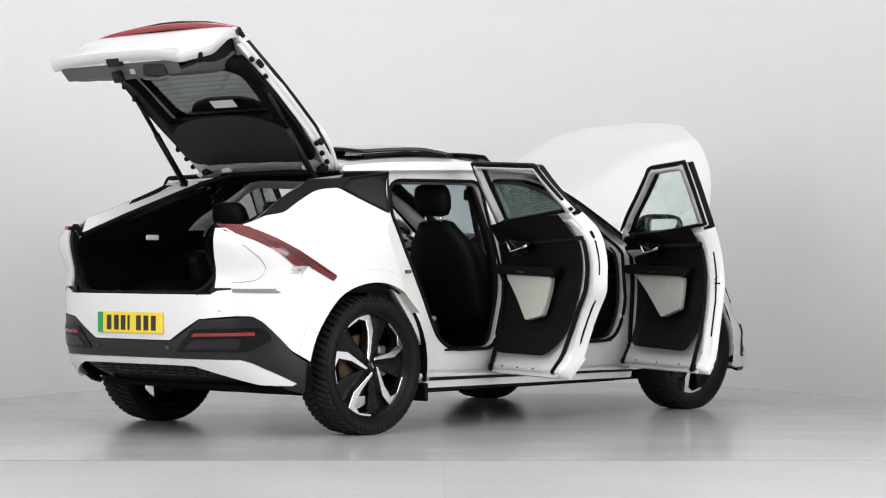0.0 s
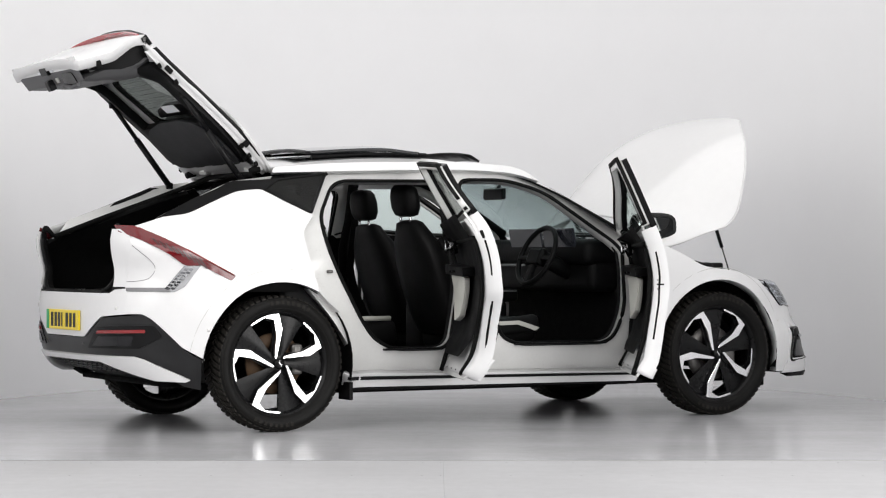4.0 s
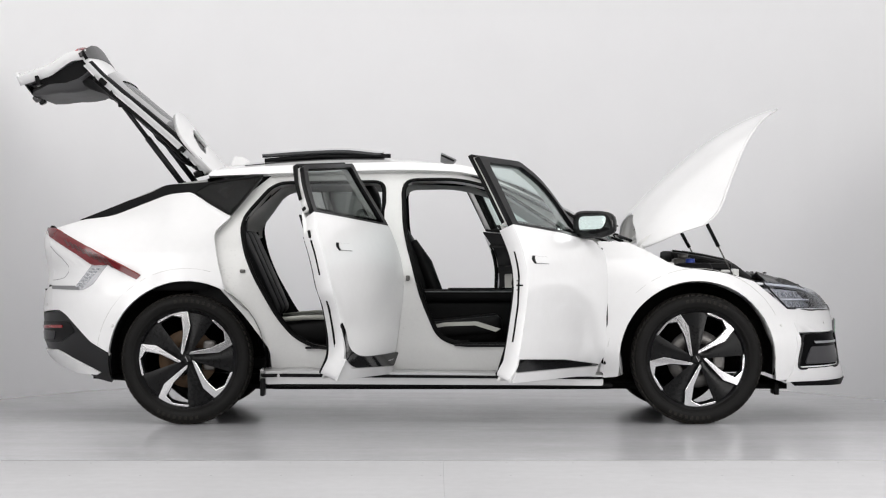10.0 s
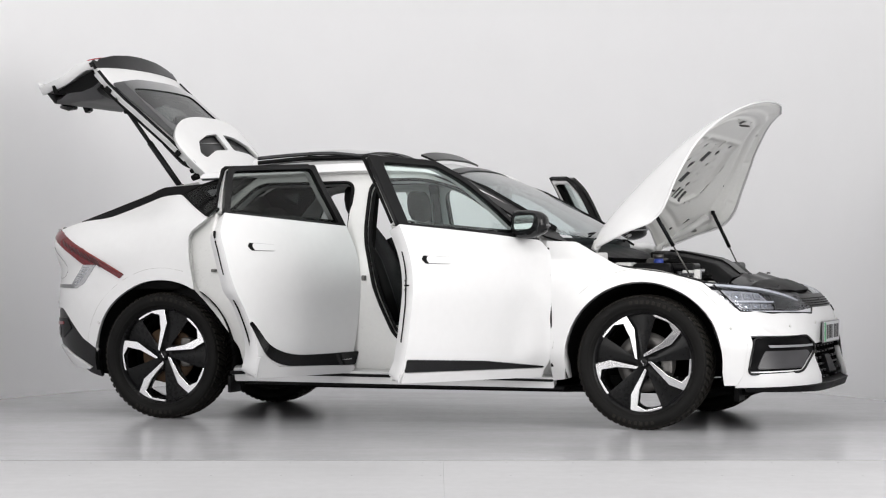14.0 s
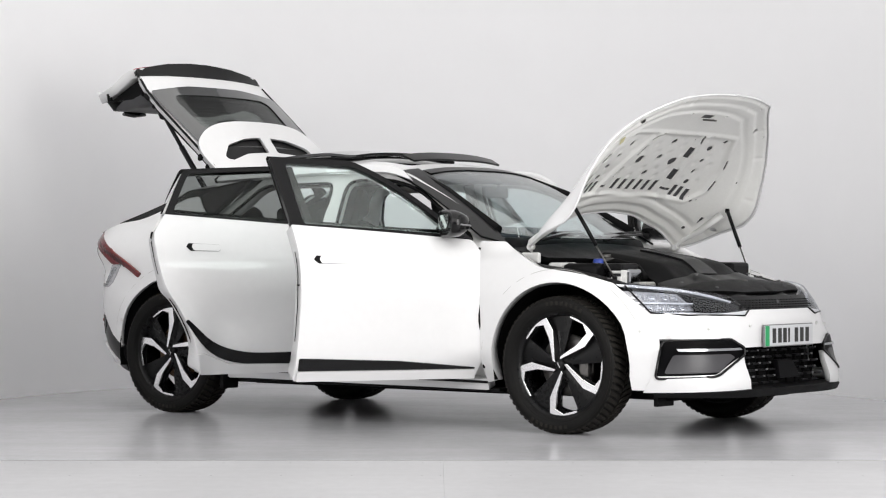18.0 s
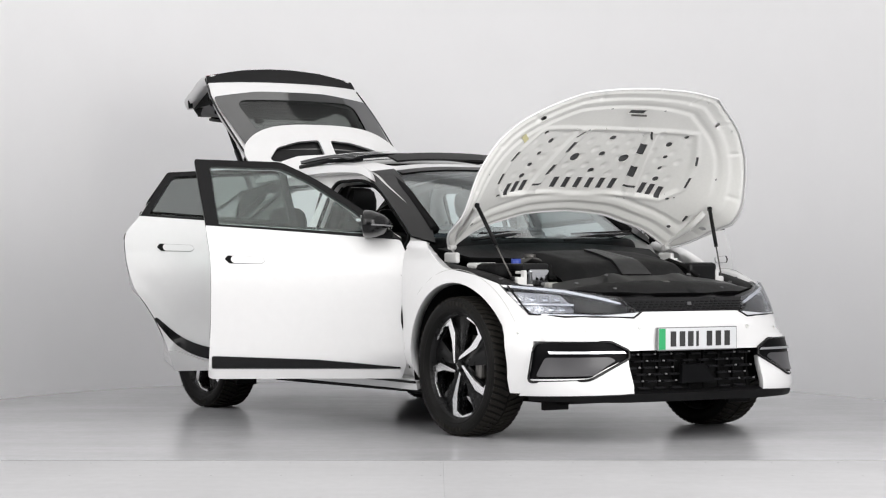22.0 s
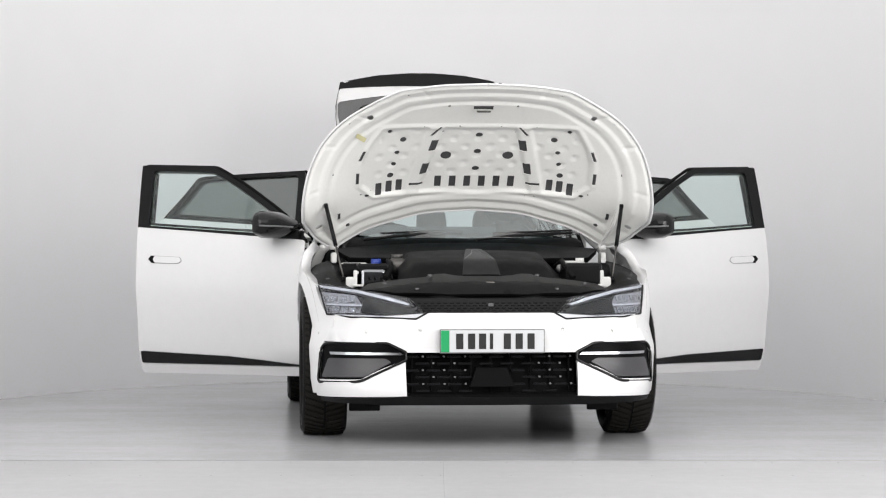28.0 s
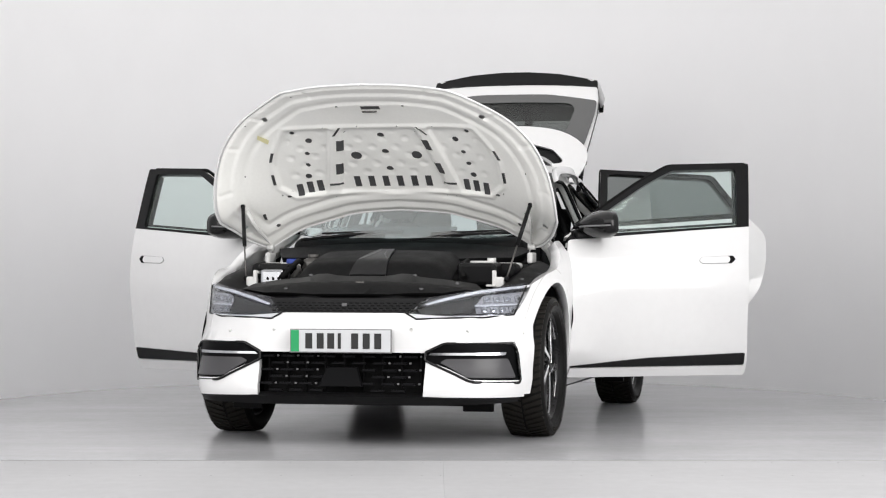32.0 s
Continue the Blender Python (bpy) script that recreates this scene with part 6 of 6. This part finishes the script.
    for y0, y1 in ((-0.58, -0.02), (0.05, 0.60)):
        part("wiper", join(tube([(1.10, y0, 1.045), (1.05, (y0 + y1) / 2, 1.075), (1.0, y1, 1.085)], 0.009, 6), tube([(1.03, y0 + 0.1, 1.082), (0.985, y1, 1.10)], 0.006, 6)), TRIM_BLACK, car, "black wiper arm and blade")


engine_bay()


# ---- cabin ----
def cushion(c, s, bev, rot=(0, 0, 0)):
    return box(c, s, bev, rot, 4)


def shell(rows, n=20, p=2.8):
    """A padded body over rows of (x, y, z, half depth, half width, lean)."""
    secs = []
    for x, y, z, d, w, lean in rows:
        sec = []
        for k in range(n):
            a = 2 * math.pi * k / n
            c, s = math.cos(a), math.sin(a)
            u, v = abs(c) ** (2 / p) * (1 if c > 0 else -1) * d, abs(s) ** (2 / p) * (1 if s > 0 else -1) * w
            sec.append(Vector((x + u * math.cos(lean), y + v, z - u * math.sin(lean))))
        secs.append(sec)
    return loft(secs)


def front_seat():
    y = -0.37
    st = part("front_seat", cushion((0.08, y, 0.50), (0.54, 0.50, 0.15), 0.06, (0, -6, 0)), LEATHER, car, "black leather front seat with pale bolster piping")
    rows = [(-0.17, y, 0.50, 0.03, 0.18, -0.3), (-0.175, y, 0.52, 0.07, 0.22, -0.3), (-0.21, y, 0.64, 0.09, 0.25, -0.3), (-0.26, y, 0.80, 0.095, 0.262, -0.3), (-0.31, y, 0.95, 0.085, 0.255, -0.25), (-0.345, y, 1.04, 0.07, 0.215, -0.2), (-0.37, y, 1.105, 0.058, 0.155, -0.15), (-0.385, y, 1.15, 0.045, 0.125, -0.1), (-0.39, y, 1.165, 0.02, 0.08, -0.1)]
    part("seat_backrest", shell(rows), LEATHER, st)
    rows = [(-0.405, y, 1.185, 0.02, 0.07, 0), (-0.405, y, 1.195, 0.045, 0.10, 0), (-0.41, y, 1.235, 0.058, 0.122, 0), (-0.418, y, 1.295, 0.058, 0.128, 0), (-0.425, y, 1.345, 0.048, 0.118, 0), (-0.428, y, 1.368, 0.03, 0.095, 0), (-0.428, y, 1.373, 0.012, 0.05, 0)]
    part("headrest", shell(rows), LEATHER, st)
    for s in (-1, 1):
        part("headrest_post", tube([(-0.40, y + s * 0.06, 1.10), (-0.42, y + s * 0.06, 1.22)], 0.007, 6), CHROME, st)
        rows = [(0.34, y + s * 0.22, 0.50, 0.01, 0.02, 0), (0.33, y + s * 0.22, 0.52, 0.05, 0.05, 0)]
        part("seat_bolster", cushion((0.10, y + s * 0.225, 0.535), (0.50, 0.08, 0.11), 0.035, (0, -6, 0)), LEATHER, st)
        part("back_bolster", tube([(-0.10, y + s * 0.225, 0.58), (-0.16, y + s * 0.235, 0.75), (-0.22, y + s * 0.225, 0.92), (-0.29, y + s * 0.19, 1.06)], [0.04, 0.05, 0.045, 0.02], 10), LEATHER, st)
        part("seat_piping", sheet([(0.34, 0.535), (0.20, 0.578), (0.02, 0.572), (-0.17, 0.535), (-0.17, 0.518), (0.02, 0.550), (0.19, 0.555), (0.31, 0.518)], lambda u, v: Vector((u, y + s * 0.268, v)), (0, s, 0), (), 0.05, 0.01), CREAM, st, "pale grey seat flash")
        part("back_piping", tube([(-0.115, y + s * 0.262, 0.60), (-0.165, y + s * 0.272, 0.76), (-0.225, y + s * 0.258, 0.92)], 0.006, 6), CREAM, st)
    part("seat_base", cushion((0.08, y, 0.38), (0.46, 0.46, 0.14), 0.03), PLASTIC, st)
    part("seat_control", box((0.10, y - 0.258, 0.455), (0.12, 0.012, 0.03), 0.005), PLASTIC, st)


for m, slide in ((MIRRORED[0], (0.0, -0.03, 0)), (MIRRORED[1], (0.12, 0.0, -0.012))):
    XF.append(Matrix.Translation(slide) @ m)
    front_seat()
    XF.pop()


def cabin():
    for s in (-1, 0, 1):
        yy, w = s * 0.40, 0.42 if s else 0.36
        b = part("rear_seat_back", cushion((-1.13, yy, 0.84), (0.16, w, 0.56), 0.05, (0, -24, 0)), LEATHER, car, "black leather rear seat back")
        hw = 0.13 if s else 0.10
        rows = [(-1.255, yy, 1.10, 0.03, hw * 0.7, 0), (-1.26, yy, 1.12, 0.05, hw * 0.95, 0), (-1.27, yy, 1.18, 0.06, hw, 0), (-1.285, yy, 1.235, 0.05, hw * 0.92, 0), (-1.29, yy, 1.26, 0.03, hw * 0.7, 0), (-1.29, yy, 1.265, 0.01, hw * 0.4, 0)]
        part("headrest", shell(rows), LEATHER, b)
    part("rear_bench", cushion((-0.82, 0, 0.50), (0.50, 1.26, 0.17), 0.06, (0, -5, 0)), LEATHER, car, "black leather rear bench")
    for s in (-1, 1):
        part("bench_piping", tube([(-0.62, s * 0.60, 0.60), (-0.80, s * 0.62, 0.60), (-1.0, s * 0.62, 0.58)], 0.016, 6), CREAM, car)
    part("cabin_floor", box((-0.15, 0, 0.34), (2.0, 1.36, 0.06), 0.01), CARPET, car, "black carpeted cabin floor")
    part("centre_console", join(cushion((0.20, 0, 0.715), (0.64, 0.26, 0.08), 0.025), cushion((0.15, 0, 0.52), (0.60, 0.24, 0.34), 0.04)), PLASTIC, car, "black floating centre console")
    part("console_edge", join(*[box((0.20, q * 0.131, 0.742), (0.60, 0.006, 0.008), 0.002) for q in (-1, 1)]), MID_GREY, car)
    part("console_top", box((0.24, 0, 0.758), (0.40, 0.20, 0.012), 0.005), GLOSS_BLACK, car)
    dash = part("dashboard", cushion((0.83, 0, 0.98), (0.34, 1.34, 0.16), 0.06), PLASTIC, car, "black dashboard")
    part("dash_fascia", cushion((0.82, 0, 0.84), (0.22, 1.30, 0.20), 0.05), PLASTIC, dash)
    part("bulkhead", cushion((0.95, 0, 0.6), (0.12, 1.30, 0.5), 0.03), CARPET, dash)
    part("dash_strip", box((0.665, 0.30, 0.90), (0.012, 0.50, 0.014), 0.004), MID_GREY, dash)
    part("display_screen", join(box((0.66, -0.37, 1.055), (0.014, 0.36, 0.14), 0.008, (0, -12, 0)), box((0.66, 0.02, 1.055), (0.014, 0.38, 0.14), 0.008, (0, -12, 0))), SCREEN, car, "wide dark twin display")
    wheel_c = Vector((0.50, -0.37, 0.96))
    tilt = pose(*wheel_c, 0, 24, 0)
    ring = lathe([(0.182 + 0.016 * math.cos(a), 0.016 * math.sin(a)) for a in [2 * math.pi * k / 8 for k in range(8)]], 40, True)
    ring.transform(tilt @ pose(0, 0, 0, 0, 0, 90))
    sw = part("steering_wheel", ring, LEATHER, car, "black two-spoke steering wheel")
    hub = join(box((0, 0, -0.01), (0.05, 0.16, 0.11), 0.02), box((0.0, 0.10, -0.02), (0.03, 0.17, 0.03), 0.008), box((0.0, -0.10, -0.02), (0.03, 0.17, 0.03), 0.008), box((0.0, 0.0, -0.12), (0.03, 0.05, 0.12), 0.008))
    hub.transform(tilt)
    part("wheel_hub", hub, PLASTIC, sw)
    part("steering_column", tube([wheel_c, wheel_c + Vector((0.30, 0, -0.13))], 0.05, 10), PLASTIC, car)
    part("headliner", sheet([(-1.25, -0.50), (0.2, -0.50), (0.2, 0.50), (-1.25, 0.50)], lambda x, y: roof(x, y, -0.045), (0, 0, -1), [rounded([(-0.33, -0.42), (0.05, -0.42), (0.05, 0.42), (-0.33, 0.42)], 0.03)], 0.1, 0.02), HEADLINER, car, "black headliner")
    part("interior_mirror", join(cushion((0.39, -0.05, 1.335), (0.03, 0.24, 0.07), 0.012), tube([(0.39, -0.05, 1.345), (0.43, -0.05, 1.39)], 0.012, 6)), TRIM_BLACK, car, "black interior mirror")
    for s in (-1, 1):
        part("pillar_trim", tube([(0.88, s * 0.68, 1.10), (0.45, s * 0.60, 1.33), (0.2, s * 0.55, 1.42), (-0.2, s * 0.55, 1.44), (-0.9, s * 0.53, 1.43), (-1.25, s * 0.52, 1.38)], 0.028, 8), HEADLINER, car)
        part("b_pillar_trim", tube([(-0.27, s * 0.56, 1.40), (-0.26, s * 0.72, 1.0), (-0.24, s * 0.76, 0.5)], 0.035, 8), PLASTIC, car)
        part("rear_side_trim", box((-1.20, s * 0.68, 0.75), (0.14, 0.10, 0.50), 0.04, (0, -24, 0)), PLASTIC, car)
        part("seat_belt", box((-0.25, s * 0.60, 1.08), (0.05, 0.003, 0.55), 0.001, (s * 14, 0, 0), 1), RUBBER, car)
        part("scuff_plate", box((0.38, s * 0.80, 0.447), (0.62, 0.11, 0.012), 0.004), TRIM_BLACK, car)
        part("scuff_plate", box((-0.60, s * 0.80, 0.432), (0.36, 0.11, 0.012), 0.004), TRIM_BLACK, car)


cabin()


# ---- the car turns on the spot ----
def motions():
    rows = []
    for k in range(33):
        u = (k - 16) / 16
        a = TURN[0] + TURN[1] * u + TURN[2] * u * u + TURN[3] * u**3
        c, s = math.cos(a), math.sin(a)
        rows.append((float(k), Matrix.Translation((-PIVOT[0] * c + PIVOT[1] * s, -PIVOT[0] * s - PIVOT[1] * c, 0)) @ Matrix.Rotation(a, 4, "Z")))
    walk(car, rows)


PIVOT = (-0.0341, -0.0774)
TURN = (-0.49717, -1.32638, 0.00947, 0.00696)
motions()
